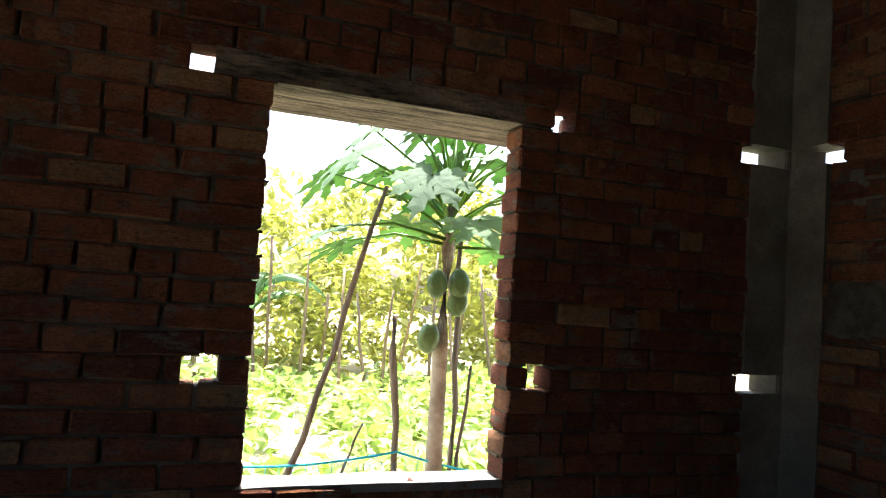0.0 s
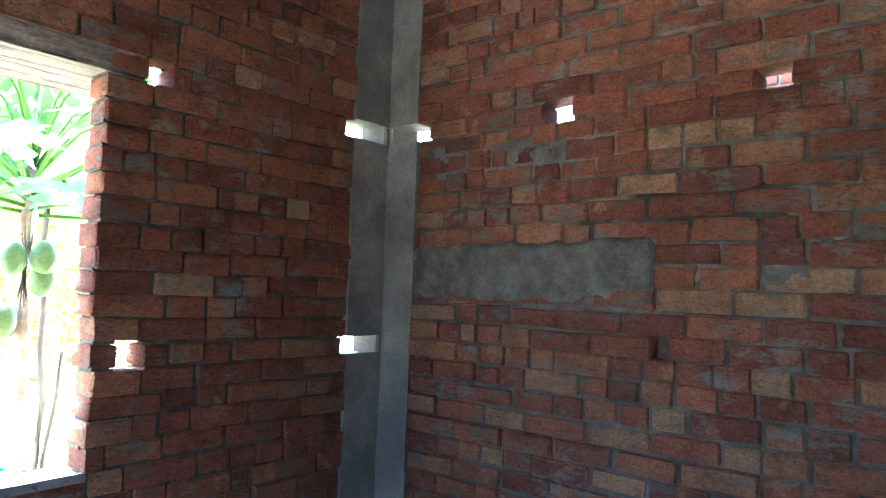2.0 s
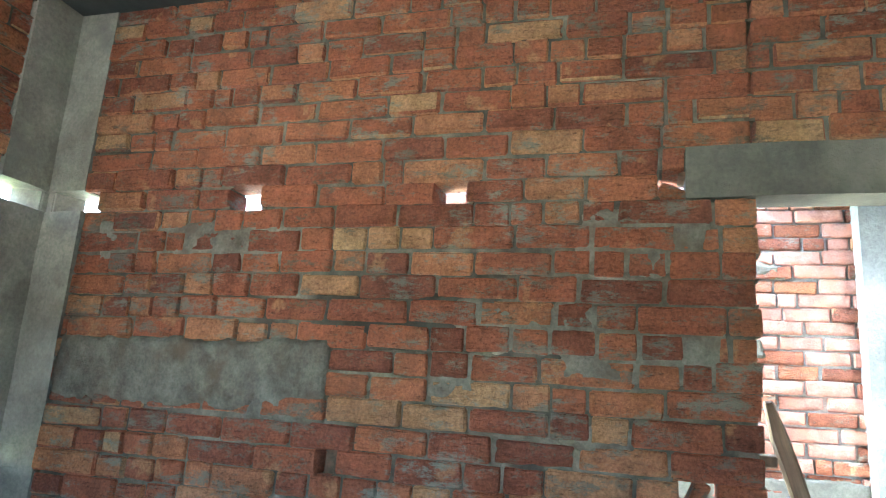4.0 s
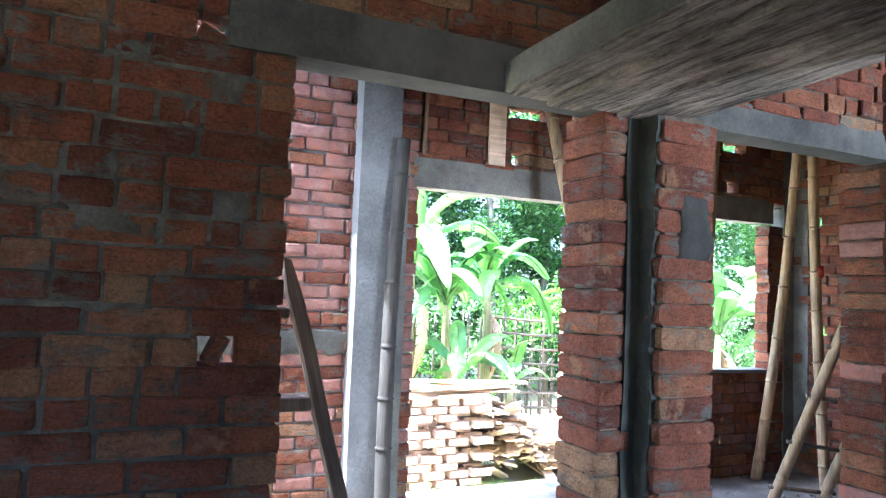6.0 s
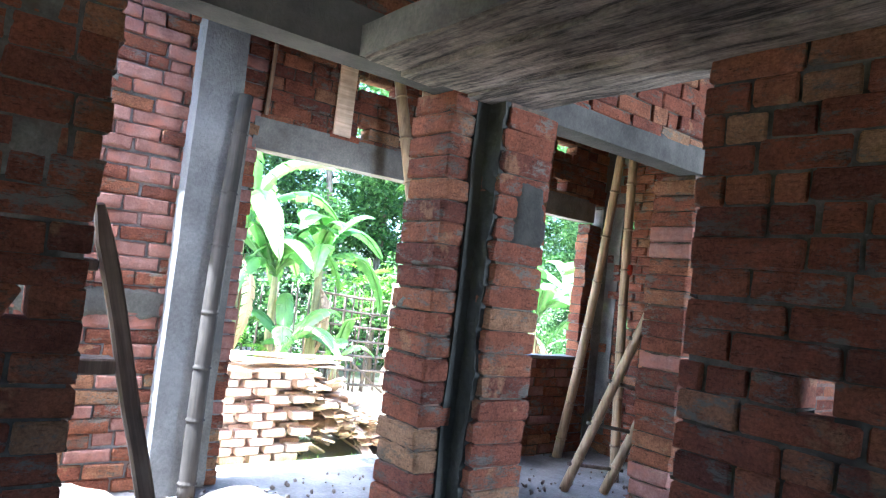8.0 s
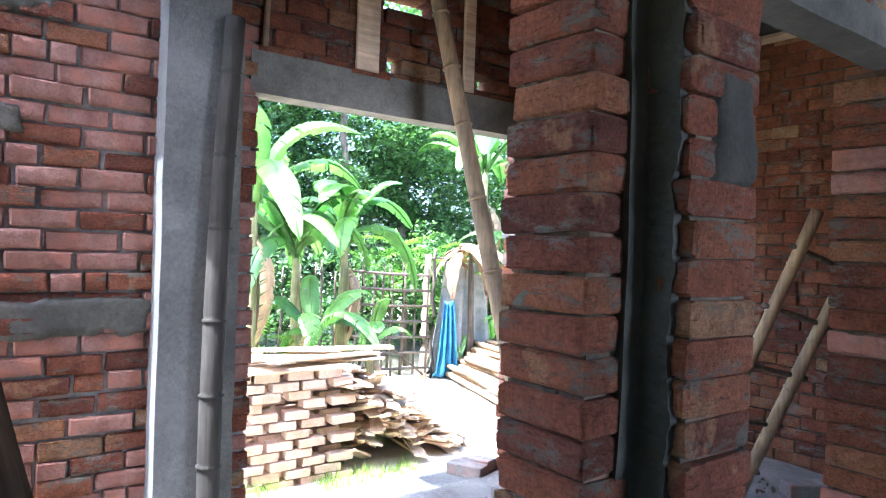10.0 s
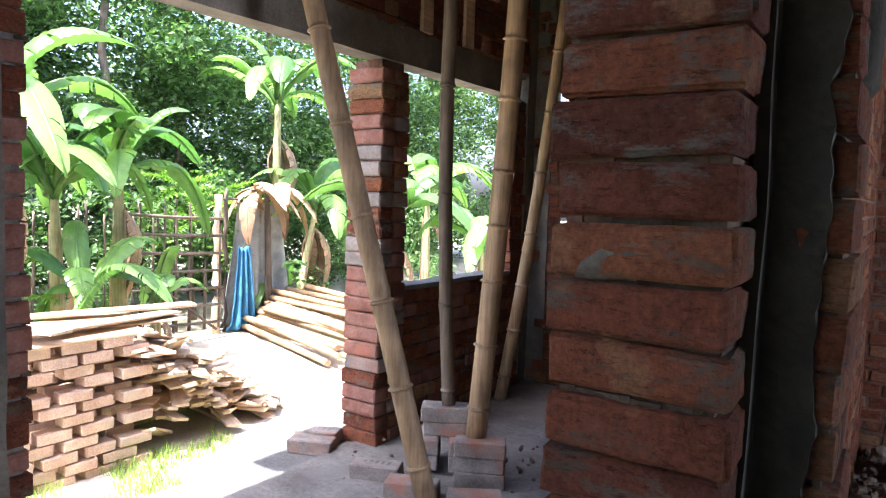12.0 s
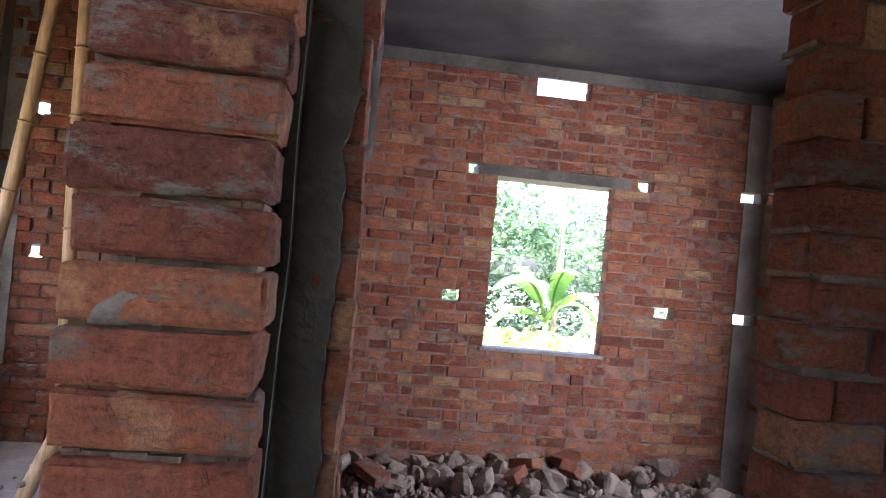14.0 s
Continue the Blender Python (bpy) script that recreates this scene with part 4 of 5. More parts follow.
BLUE_NET = speckled("blue_net", (0.03, 0.12, 0.22), (0.07, 0.22, 0.34), 9.0, 150.0, 0.6, 0.004, 0.6)
GREY_NET = speckled("grey_net", (0.17, 0.175, 0.16), (0.32, 0.32, 0.29), 5.0, 150.0, 0.8, 0.004, 0.6)
TEAL_ROPE = speckled("teal_net", (0.02, 0.30, 0.40), (0.05, 0.45, 0.55), 9.0, 100.0, 0.6)
cloth("net", "old grey net hanging on the fence", (9.90, -6.45, -0.50), 90, 1.0, 1.8, GREY_NET, 4, 0.12, 2)
cloth("net", "bright blue net bunched on the ground", (9.72, -6.05, -0.51), 82, 0.22, 1.2, BLUE_NET, 3, 0.08, 5, 0.45)

# ladders
lad = thing("bamboo_ladder", "split bamboo ladder standing askew beside the side door", "ladder")
LADDER_RAILS = (((3.73, -3.22, 0.06), (3.11, -3.34, 1.70)), ((3.58, -3.48, 0.06), (2.99, -3.60, 1.58)))
for k, (foot, head) in enumerate(LADDER_RAILS):
    part("rail", culm(foot, head, 0.036, 0.032, 11 + k, 0.3, 0.01), BAMBOO, lad, m=Matrix.Translation(foot))
for k in range(5):
    t = 0.12 + 0.19 * k
    a, b = [Vector(foot).lerp(Vector(head), t) for foot, head in LADDER_RAILS]
    part("rung", tube(bmesh.new(), [a + (a - b) * 0.2, b + (b - a) * 0.2], [0.014, 0.014], 7), OLD_BAMBOO, lad)
wl = thing("wooden_ladder", "narrow wooden ladder leaning in the doorway", "ladder")
rail_foot, rail_head = Vector((2.62, -0.17, 0.03)), Vector((2.615, 0.25, 1.54))
rail = boxed((-0.018, -0.027, 0.0), (0.018, 0.027, (rail_head - rail_foot).length), 0.008, 0.003)
bmesh.ops.subdivide_edges(rail, edges=[e for e in rail.edges if e.calc_length() > 1.0], cuts=14)
for v in rail.verts:
    v.co += 0.005 * noise.noise_vector(v.co * 5)
    k = max(0.0, v.co.z - 1.50) / 0.08
    v.co.y *= 1 - 0.6 * min(1.0, k)
part("rail", rail, DARK_WOOD, wl, m=Matrix.Translation(rail_foot) @ Matrix.Rotation(-math.atan2(0.42, 1.51), 4, "X"))
part("rail", tube(bmesh.new(), [(2.72, 0.28, 0.02), (2.70, 0.30, 0.75), (2.685, 0.34, 1.45)], [0.024, 0.024, 0.022], 10), OLD_BAMBOO, wl)
for z in (0.28, 0.62, 1.07, 1.36):
    part("rung", boxed((2.605, -0.15 + 0.278 * z, z - 0.02), (2.70, 0.33, z + 0.02), 0.005, 0.004), DARK_WOOD, wl)

# formwork timber
for k, (y0, y1, z0, z1) in enumerate([(-1.60, -1.47, 2.345, TOP), (-3.14, -3.04, 2.345, TOP), (-3.58, -3.48, 2.345, TOP), (-2.24, -2.16, 2.345, TOP)]):
    plank("formwork_stud", "upright pale formwork board against the brick", (X5 - 0.022, (y0 + y1) / 2, (z0 + z1) / 2), 90, (y1 - y0, 0.022, z1 - z0), (0, 0), k, "formwork studs")
for k in range(7):
    plank("formwork_board", "raw timber formwork board under the veranda roof", (3.55, -1.15 - k * 0.55, TOP - 0.025), 0, (2.0, 0.16, 0.026), (0, 0), 40 + k, "formwork boards")
pole("formwork_rod", "thin bamboo stay hanging beside the column", "rod", (X5 - 0.03, -0.985, 2.36), (X5 - 0.03, -1.0, TOP), 0.014, 0.014, BAMBOO, 9)


# cement patches on brickwork
def daub(name, label, origin, u_axis, w, h, mat, seed, proud=0.008):
    """A thin trowelled patch that sinks into the brick faces towards its uneven edge."""
    bm = bmesh.new()
    nu, nv = max(8, int(w / 0.012)), max(6, int(h / 0.012))
    ua, up = Vector(u_axis), Vector((0, 0, 1))
    nrm = ua.cross(up)
    grid = []
    for i in range(nu + 1):
        col = []
        for j in range(nv + 1):
            a, b = (i / nu - 0.5) * w, (j / nv - 0.5) * h
            p = Vector((a + seed * 3.7, b, 0))
            edge = min(w / 2 - abs(a), h / 2 - abs(b)) + 0.03 * noise.noise(p * 9) + 0.016 * noise.noise(p * 28)
            lift = proud + 0.003 * noise.noise(p * 14) + 0.0015 * noise.noise(p * 50) - 0.03 * max(0.0, 1 - max(0.0, edge) / 0.035) ** 2
            col.append(bm.verts.new(ua * a + up * b + nrm * lift))
        grid.append(col)
    for i in range(nu):
        for j in range(nv):
            bm.faces.new([grid[i][j], grid[i + 1][j], grid[i + 1][j + 1], grid[i][j + 1]])
    bmesh.ops.solidify(bm, geom=bm.faces[:], thickness=0.012)
    bmesh.ops.recalc_face_normals(bm, faces=bm.faces)
    ob = new(name, mesh_of(bm, mat, True))
    ob.location = origin
    return tagged(ob, label, "plaster", kind="structure")


daub("plaster_patch", "grey cement patch on the brick", (X2 - 0.004, 2.25, 1.525), (0, -1, 0), 1.08, 0.25, SMEAR, 1, 0.012)
daub("plaster_patch", "small grey cement patch on the brick", (X2 - 0.004, 1.78, 1.52), (0, -1, 0), 0.30, 0.29, SMEAR, 2, 0.010)
daub("plaster_patch", "dark cement smear on the brick", (X2 - 0.004, 1.45, 1.75), (0, -1, 0), 0.55, 0.17, LINTEL_GREY, 3, -0.006)
daub("plaster_patch", "grey cement smear beside the doorway", (X2 - 0.004, 0.62, 2.0), (0, -1, 0), 0.42, 0.24, SMEAR, 4, -0.007)
daub("plaster_patch", "grey cement band on the veranda wall", (X5 - 0.006, 0.36, 1.115), (0, -1, 0), 1.80, 0.17, CONCRETE, 5, 0.010)
daub("plaster_patch", "rough cement patch on the brick return", (2.279, -1.16, 1.72), (0, -1, 0), 0.17, 0.26, LINTEL_GREY, 7, 0.003)
daub("plaster_patch", "grey cement smear on one brick of the pier", (2.54, -0.816, 1.352), (-1, 0, 0), 0.14, 0.075, SMEAR, 8, 0.0)


for k, (yy, zz, ww, hh) in enumerate([(0.62, 1.66, 0.5, 0.22), (1.0, 1.72, 0.6, 0.2), (1.3, 1.56, 0.4, 0.16), (2.2, 2.0, 1.0, 0.2), (0.75, 1.40, 0.26, 0.12)]):
    daub("plaster_patch", "thin cement smear across the brick joints", (X2 - 0.004, yy, zz), (0, -1, 0), ww, hh, SMEAR, 20 + k, -0.008)
for k, (yy, zz, ww, hh) in enumerate([(0.1, 1.9, 0.3, 0.13), (0.3, 1.45, 0.24, 0.14), (0.0, 2.35, 0.34, 0.12)]):
    daub("plaster_patch", "thin cement smear on the veranda wall", (X5 - 0.006, yy, zz), (0, -1, 0), ww, hh, SMEAR, 30 + k, 0.007)


# ---- rubble ----
def clod_mesh(seed, mat):
    bm = bmesh.new()
    bmesh.ops.create_icosphere(bm, subdivisions=2, radius=0.5)
    for v in bm.verts:
        v.co *= 1 + 0.45 * noise.noise(v.co * 2.2 + Vector((seed * 7.1, 0, 0))) + 0.2 * noise.noise(v.co * 6 + Vector((seed, 3, 0)))
        v.co.z *= 0.75
    return mesh_of(bm, mat)


CLODS = [clod_mesh(s, CLOD) for s in range(8)]
r = random.Random(55)
for k in range(290):
    near = r.random() ** 0.7
    x, y = r.uniform(-0.6, 2.3), -5.1 + 2.9 * r.random() ** 1.3
    s = r.uniform(0.07, 0.24)
    o = new("clod", CLODS[r.randrange(8)])
    o.matrix_world = pose(x, y, -0.20 + s * 0.25 + 0.10 * max(0, noise.noise((x * 1.5, y * 1.5, 0))) + (0.06 if y < -4.5 else 0), r.uniform(0, 360), r.uniform(-30, 30), r.uniform(0, 360)) @ Matrix.Diagonal((s, s * r.uniform(0.7, 1.1), s * 0.8, 1))
    tagged(o, "rough grey-brown clod of dry earth on the floor", "clod", "earth clods")
for k in range(5):
    o = new("loose_brick", UNIT[r.randrange(12)])
    o.matrix_world = pose(r.uniform(0.2, 2.2), -5.1 + r.uniform(0, 0.8), -0.03 + r.uniform(0, 0.06), r.uniform(-30, 30), r.uniform(-30, 30), r.uniform(0, 180)) @ Matrix.Diagonal((0.23, 0.115, 0.07, 1))
    tagged(o, "broken red brick lying among the clods", "brick", "bricks among clods")


def rubble(name, label, n, box, seed, size):
    """Small lumps between the clods, as one mesh."""
    g = random.Random(seed)
    verts, faces = [], []
    src = [([v.co.copy() for v in m.vertices], [tuple(p.vertices) for p in m.polygons]) for m in RUBBLE]
    for k in range(n):
        x, y = g.uniform(box[0], box[1]), g.uniform(box[2], box[3])
        s = size * g.uniform(0.3, 1.2)
        m = pose(x, y, box[4] + s * 0.2 + 0.05 * noise.noise((x * 2, y * 2, 1)), g.uniform(0, 360), g.uniform(0, 90), g.uniform(0, 360)) @ Matrix.Diagonal((s, s * 0.8, s * 0.7, 1))
        co, fs = src[k % len(src)]
        b = len(verts)
        verts += [tuple(m @ c) for c in co]
        faces += [tuple(i + b for i in f) for f in fs]
    me = bpy.data.meshes.new(name)
    me.from_pydata(verts, [], faces)
    me.materials.append(CLOD)
    return tagged(new(name, me), label, "rubble", kind="stuff")


def small_clod(seed):
    bm = bmesh.new()
    bmesh.ops.create_icosphere(bm, subdivisions=1, radius=0.5)
    for v in bm.verts:
        v.co *= 1 + 0.5 * noise.noise(v.co * 2.5 + Vector((seed * 5.3, 1, 0)))
    return mesh_of(bm, CLOD)


RUBBLE = [small_clod(s) for s in range(6)]
rubble("rubble", "small lumps of dry earth between the clods", 1500, (-0.65, 2.35, -5.15, -1.6, -0.16), 3, 0.09)
rubble("rubble", "crumbs of mortar on the veranda floor", 500, (2.6, 4.6, -4.3, 0.8, 0.045), 4, 0.035)


def heap(name, label, at, rx, ry, h, mat, seed):
    bm = bmesh.new()
    n, m = 28, 12
    top = bm.verts.new((0, 0, h))
    rings = []
    for j in range(1, m + 1):
        ring = []
        for k in range(n):
            a, q = 2 * math.pi * k / n, j / m
            p = Vector((rx * q * math.cos(a), ry * q * math.sin(a), 0))
            z = h * math.exp(-3 * q * q) * (1 - q ** 6) + 0.05 * noise.noise(p * 7 + Vector((seed, 0, 0))) * (1 - q)
            ring.append(bm.verts.new((p.x, p.y, z - 0.03 * q)))
        rings.append(ring)
    for k in range(n):
        bm.faces.new([top, rings[0][k], rings[0][(k + 1) % n]])
    for a, b in zip(rings, rings[1:]):
        for k in range(n):
            bm.faces.new([a[k], b[k], b[(k + 1) % n], a[(k + 1) % n]])
    ob = new(name, mesh_of(bm, mat, True))
    ob.location = at
    return tagged(ob, label, "heap")


heap("sand_heap", "pale heap of sand and cement lumps at the wall foot", (4.13, -0.05, 0.045), 0.55, 0.6, 0.22, CLOD, 1)
heap("sand_heap", "low pale sand heap beside the column", (4.12, -0.95, 0.045), 0.40, 0.45, 0.12, CLOD, 2)


# ---- plants ----
BANANA = leafy("banana_leaf", (0.07, 0.155, 0.045), (0.17, 0.29, 0.085), False, 0.42, 0.36)
BANANA_STEM = streaked("banana_stem", (0.22, 0.20, 0.09), (0.40, 0.38, 0.19), 0.6)
DRY_LEAF = leafy("dry_banana_leaf", (0.17, 0.095, 0.055), (0.36, 0.23, 0.15), False, 0.15, 0.8)
WOOD_LEAF = leafy("tree_leaf", (0.035, 0.085, 0.026), (0.115, 0.20, 0.06), True, 0.32, 0.6)
# Bluish haze is mixed into this leaf colour; the air itself stays clear.
HAZY_LEAF = leafy("hazy_wood_leaf", (0.05, 0.105, 0.075), (0.115, 0.18, 0.13), True, 0.3, 0.6)
FERN_LEAF = leafy("feathery_leaf", (0.07, 0.15, 0.02), (0.16, 0.28, 0.04), True, 0.45)
# Crop green paled and yellowed: the field's sun glare is put into the colour.
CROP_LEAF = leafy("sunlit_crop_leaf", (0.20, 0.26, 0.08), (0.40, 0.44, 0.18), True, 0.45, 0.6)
FIELD_LEAF = leafy("field_leaf", (0.12, 0.20, 0.04), (0.28, 0.36, 0.09), True, 0.45)
# Scrub leaves, likewise with bright sunlight painted into a pale yellow.
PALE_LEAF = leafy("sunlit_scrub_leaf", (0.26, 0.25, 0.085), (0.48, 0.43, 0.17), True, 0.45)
PAPAYA_LEAF = leafy("papaya_leaf", (0.03, 0.08, 0.022), (0.065, 0.135, 0.038), False, 0.2, 0.75)
PAPAYA_FRUIT = speckled("papaya_skin", (0.05, 0.09, 0.025), (0.11, 0.17, 0.05), 6.0, 60.0, 0.4, 0.002, 0.3)
BARK = streaked("bark", (0.10, 0.085, 0.06), (0.24, 0.20, 0.15), 0.85)
TRUNK = streaked("papaya_trunk", (0.24, 0.20, 0.14), (0.42, 0.36, 0.27), 0.8, (10, 10, 14))


def banana_leaf(L, W, rise, droop, seed, mat, torn=0.5):
    """A long leaf on its stalk: midrib curving over, blade halves torn into strips that hang unevenly."""
    r = random.Random(seed)
    bm = bmesh.new()
    n = 30
    stalk = 0.16
    def rib(s):
        return Vector((L * (s - 0.22 * droop * s ** 3), 0.05 * L * math.sin(2.4 * s + seed), L * (rise * s - droop * s ** 2.3)))
    tube(bm, [rib(i / 12) for i in range(13)], [0.022 * (1 - 0.82 * i / 12) + 0.003 for i in range(13)], 6)
    for side in (-1, 1):
        sag = r.uniform(0.15, 0.5)
        i = 0
        while i < n:
            k = min(n - i, r.choice((1, 2, 3, 5)) if r.random() < torn else r.choice((5, 8, 12)))
            sag2 = sag + r.uniform(-0.12, 0.28) * torn
            shrink = r.uniform(0.86, 1.0)
            rows = []
            for q in range(k + 1):
                s = stalk + (1 - stalk) * (i + q) / n
                u = (i + q) / n
                wv = W * (math.sin(math.pi * min(1, u ** 0.75 * 0.97 + 0.03)) ** 0.55) * shrink
                p = rib(s)
                t = (rib(min(1, s + 0.02)) - rib(s - 0.02)).normalized()
                out = Vector((-t.y, t.x, 0)).normalized() * side
                pinch = (0.5 - q / k) * 0.12 * W if k < 6 else 0
                row = []
                for f in (0.0, 0.35, 0.7, 1.0):
                    d = out * (wv * f * math.cos(sag2 * f)) + Vector((0, 0, 0.10 * wv * math.sin(math.pi * f) - wv * f * math.sin(sag2 * f))) + t * (0.14 * wv * f + pinch * f)
                    row.append(bm.verts.new(p + d + Vector((0, 0, 0.006 * ((i + q) % 2)))))
                rows.append(row)
            for a, b in zip(rows, rows[1:]):
                for j in range(3):
                    f = bm.faces.new([a[j], a[j + 1], b[j + 1], b[j]])
                    f.smooth = True
            i += k
    return mesh_of(bm, mat)


LEAVES = [banana_leaf(1.0, 0.145, 1.0 - 0.14 * (s % 4), 0.72 + 0.14 * (s % 5), s, BANANA, 0.35 + 0.13 * (s % 5)) for s in range(8)]
DRY = [banana_leaf(1.0, 0.12, 0.1, 0.95 + 0.05 * s, 40 + s, DRY_LEAF, 0.9) for s in range(3)]


def banana(label, at, height, spread, leaves, seed, dry=0, lean=(0, 0), turns=None):
    r = random.Random(seed)
    ob = thing("banana_plant", label, "banana plant", at, 0, "banana plants")
    pts = [(lean[0] * t * height, lean[1] * t * height, height * t) for t in (0, 0.2, 0.45, 0.7, 0.9, 1.0)]
    R = 0.05 + 0.012 * height
    part("stem", tube(bmesh.new(), pts, [R * 1.15, R, R * 0.88, R * 0.75, R * 0.6, R * 0.4], 12), BANANA_STEM, ob)
    for k in range(3):
        a = r.uniform(0, 6.28)
        part("sheath", tube(bmesh.new(), [(R * 0.95 * math.cos(a) + lean[0] * t * height, R * 0.95 * math.sin(a) + lean[1] * t * height, height * t) for t in (0.02, 0.3, 0.62 + 0.1 * k)],
                            [R * 0.4, R * 0.34, R * 0.12], 8), DRY_LEAF, ob)
    for k in range(leaves):
        turn = (turns[k] if turns and k < len(turns) else k * 137.5 + r.uniform(-25, 25))
        size = spread * r.uniform(0.8, 1.12)
        up = -38 + 58 * (k / max(1, leaves - 1)) + r.uniform(-10, 10)
        o = part("leaf", LEAVES[(k + seed) % 8], None, ob)
        o.matrix_basis = pose(lean[0] * height, lean[1] * height, height * (0.93 + 0.06 * r.random()), 0, -4 - 0.6 * (up + 38), turn) @ Matrix.Diagonal((size, size, size, 1))
    for k in range(dry):
        o = part("dry_leaf", DRY[k % 3], None, ob, "withered brown hanging leaf")
        o.matrix_basis = pose(lean[0] * height * 0.8, lean[1] * height * 0.8, height * 0.8, 0, 35 + 10 * k, k * 97 + 200) @ Matrix.Diagonal((spread * 0.62,) * 3 + (1,))
    return ob


banana("tall green banana plant with broad torn leaves", (9.0, -3.85, -0.52), 2.15, 1.3, 11, 1, 2)
banana("green banana plant leaning beside the fence", (9.1, -3.3, -0.52), 1.9, 1.3, 10, 2, 1, (-0.05, 0.05))
banana("young banana plant with upright leaves", (8.5, -3.2, -0.52), 0.95, 1.05, 6, 3, 0)
banana("half-grown banana plant beside the brick stack", (8.7, -2.55, -0.52), 2.5, 1.6, 8, 15, 1)
banana("young banana plant with a bright leaf", (8.8, -4.15, -0.52), 0.75, 0.9, 5, 4, 1)
banana("tall banana plant with a pale trunk and dry leaves", (10.8, -7.6, -0.52), 3.5, 1.7, 9, 5, 3)
banana("leaning banana plant with withered lower leaves", (10.3, -7.6, -0.52), 1.7, 1.7, 7, 6, 4, (0.12, -0.35))
banana("banana plant behind the veranda opening", (8.3, -7.5, -0.52), 1.6, 1.7, 8, 7, 2)
banana("banana plant behind the low wall", (8.9, -9.2, -0.52), 1.9, 1.8, 8, 8, 1)
banana("banana plant close outside the veranda opening", (7.0, -7.9, -0.52), 1.3, 1.5, 7, 9, 1)
banana("small banana plant beside a sucker", (10.1, -6.9, -0.52), 0.5, 0.9, 5, 10, 0)
banana("young banana plant outside the far window", (-0.35, -9.0, -0.3), 1.1, 1.25, 7, 11, 0)
banana("banana plant in the field outside the far window", (-1.7, -9.8, -0.3), 0.7, 1.2, 6, 12, 0)
banana("pale banana plant beyond the papaya", (0.9, 12.6, -0.3), 1.3, 1.5, 8, 13, 1)
banana("pale banana plant at the field edge", (-0.9, 12.3, -0.3), 1.7, 1.6, 8, 14, 1)

hang = thing("withered_banana_plant", "dead banana stem with drooping brown leaves", "banana plant", (9.75, -6.55, -0.5))
part("stem", tube(bmesh.new(), [(0, 0, 0), (0.01, 0.02, 0.8), (0, 0.05, 1.5), (0, 0.08, 2.0)], [0.06, 0.05, 0.045, 0.03], 10), OLD_BAMBOO, hang)
for k in range(12):
    o = part("leaf", DRY[k % 3], None, hang)
    o.matrix_basis = pose(0, 0.05 * k - 0.15, 1.95, 0, -32 + 17 * (k % 4), 150 + k * 47) @ Matrix.Diagonal((0.7, 1.1, 0.7, 1))


def scatter(name, label, category, centres, per, radius, size, mat, seed, flat=0.6, long=1.9):
    """Many small folded leaves round many centres, as one mesh."""
    g = np.random.RandomState(seed)
    c = np.repeat(np.array(centres), per, axis=0)
    n = len(c)
    rad = np.repeat(np.array(radius if hasattr(radius, "__len__") else [radius] * len(centres)), per)
    off = g.normal(size=(n, 3))
    off /= np.linalg.norm(off, axis=1, keepdims=True)
    p = c + off * (rad * (0.35 + 0.65 * g.rand(n) ** 0.5))[:, None] * np.array([1, 1, 0.8])
    u = g.normal(size=(n, 3))
    u[:, 2] = u[:, 2] * 0.5 - 0.35
    u /= np.linalg.norm(u, axis=1, keepdims=True)
    up = g.normal(size=(n, 3)) * flat + np.array([0, 0, 1.0])
    v = np.cross(up, u)
    v /= np.linalg.norm(v, axis=1, keepdims=True)
    w = np.cross(u, v)
    s = (size * (0.6 + 0.8 * g.rand(n)))[:, None]
    a, b = p, p + u * s
    m = p + u * s * 0.45 - w * s * 0.06
    l, rr = m + v * s / (2 * long) + w * s * 0.12, m - v * s / (2 * long) + w * s * 0.12
    verts = np.stack([a, l, b, rr], axis=1).reshape(-1, 3)
    i = np.arange(n) * 4
    faces = np.concatenate([np.stack([i, i + 1, i + 2], 1), np.stack([i, i + 2, i + 3], 1)])
    me = bpy.data.meshes.new(name)
    me.from_pydata(verts.tolist(), [], faces.tolist())
    me.materials.append(mat)
    return tagged(new(name, me), label, category, kind="stuff")


def clump_centres(n, box, seed, rmin, rmax, top=None):
    r = random.Random(seed)
    cs, rs = [], []
    for _ in range(n):
        x, y = r.uniform(box[0], box[1]), r.uniform(box[2], box[3])
        h = box[5] * (0.72 + 0.28 * noise.noise((x * 0.35, y * 0.35, seed)) + 0.15 * noise.noise((x * 1.1, y * 1.1, seed)))
        cs.append((x, y, r.uniform(box[4], max(box[4] + 0.3, h))))
        rs.append(r.uniform(rmin, rmax))
    return cs, rs


def woods(name, label, n, box, seed, per, size, mat, rmin=0.4, rmax=0.9):
    cs, rs = clump_centres(n, box, seed, rmin, rmax)
    return scatter(name, label, "woods", cs, per, rs, size, mat, seed)


woods("far_woods", "dense green wood behind the yard", 950, (12.0, 16.5, -20.0, 5.0, -0.2, 9.0), 1, 300, 0.125, WOOD_LEAF)
woods("undergrowth", "green scrub under the trees behind the fence", 230, (10.3, 12.5, -14.0, 3.0, -0.3, 2.0), 2, 130, 0.09, WOOD_LEAF, 0.25, 0.5)
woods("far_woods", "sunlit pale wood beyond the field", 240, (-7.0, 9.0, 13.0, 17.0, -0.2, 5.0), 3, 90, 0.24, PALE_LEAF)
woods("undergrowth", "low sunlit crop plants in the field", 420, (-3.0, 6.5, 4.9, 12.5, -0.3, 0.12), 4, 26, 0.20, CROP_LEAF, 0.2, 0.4)
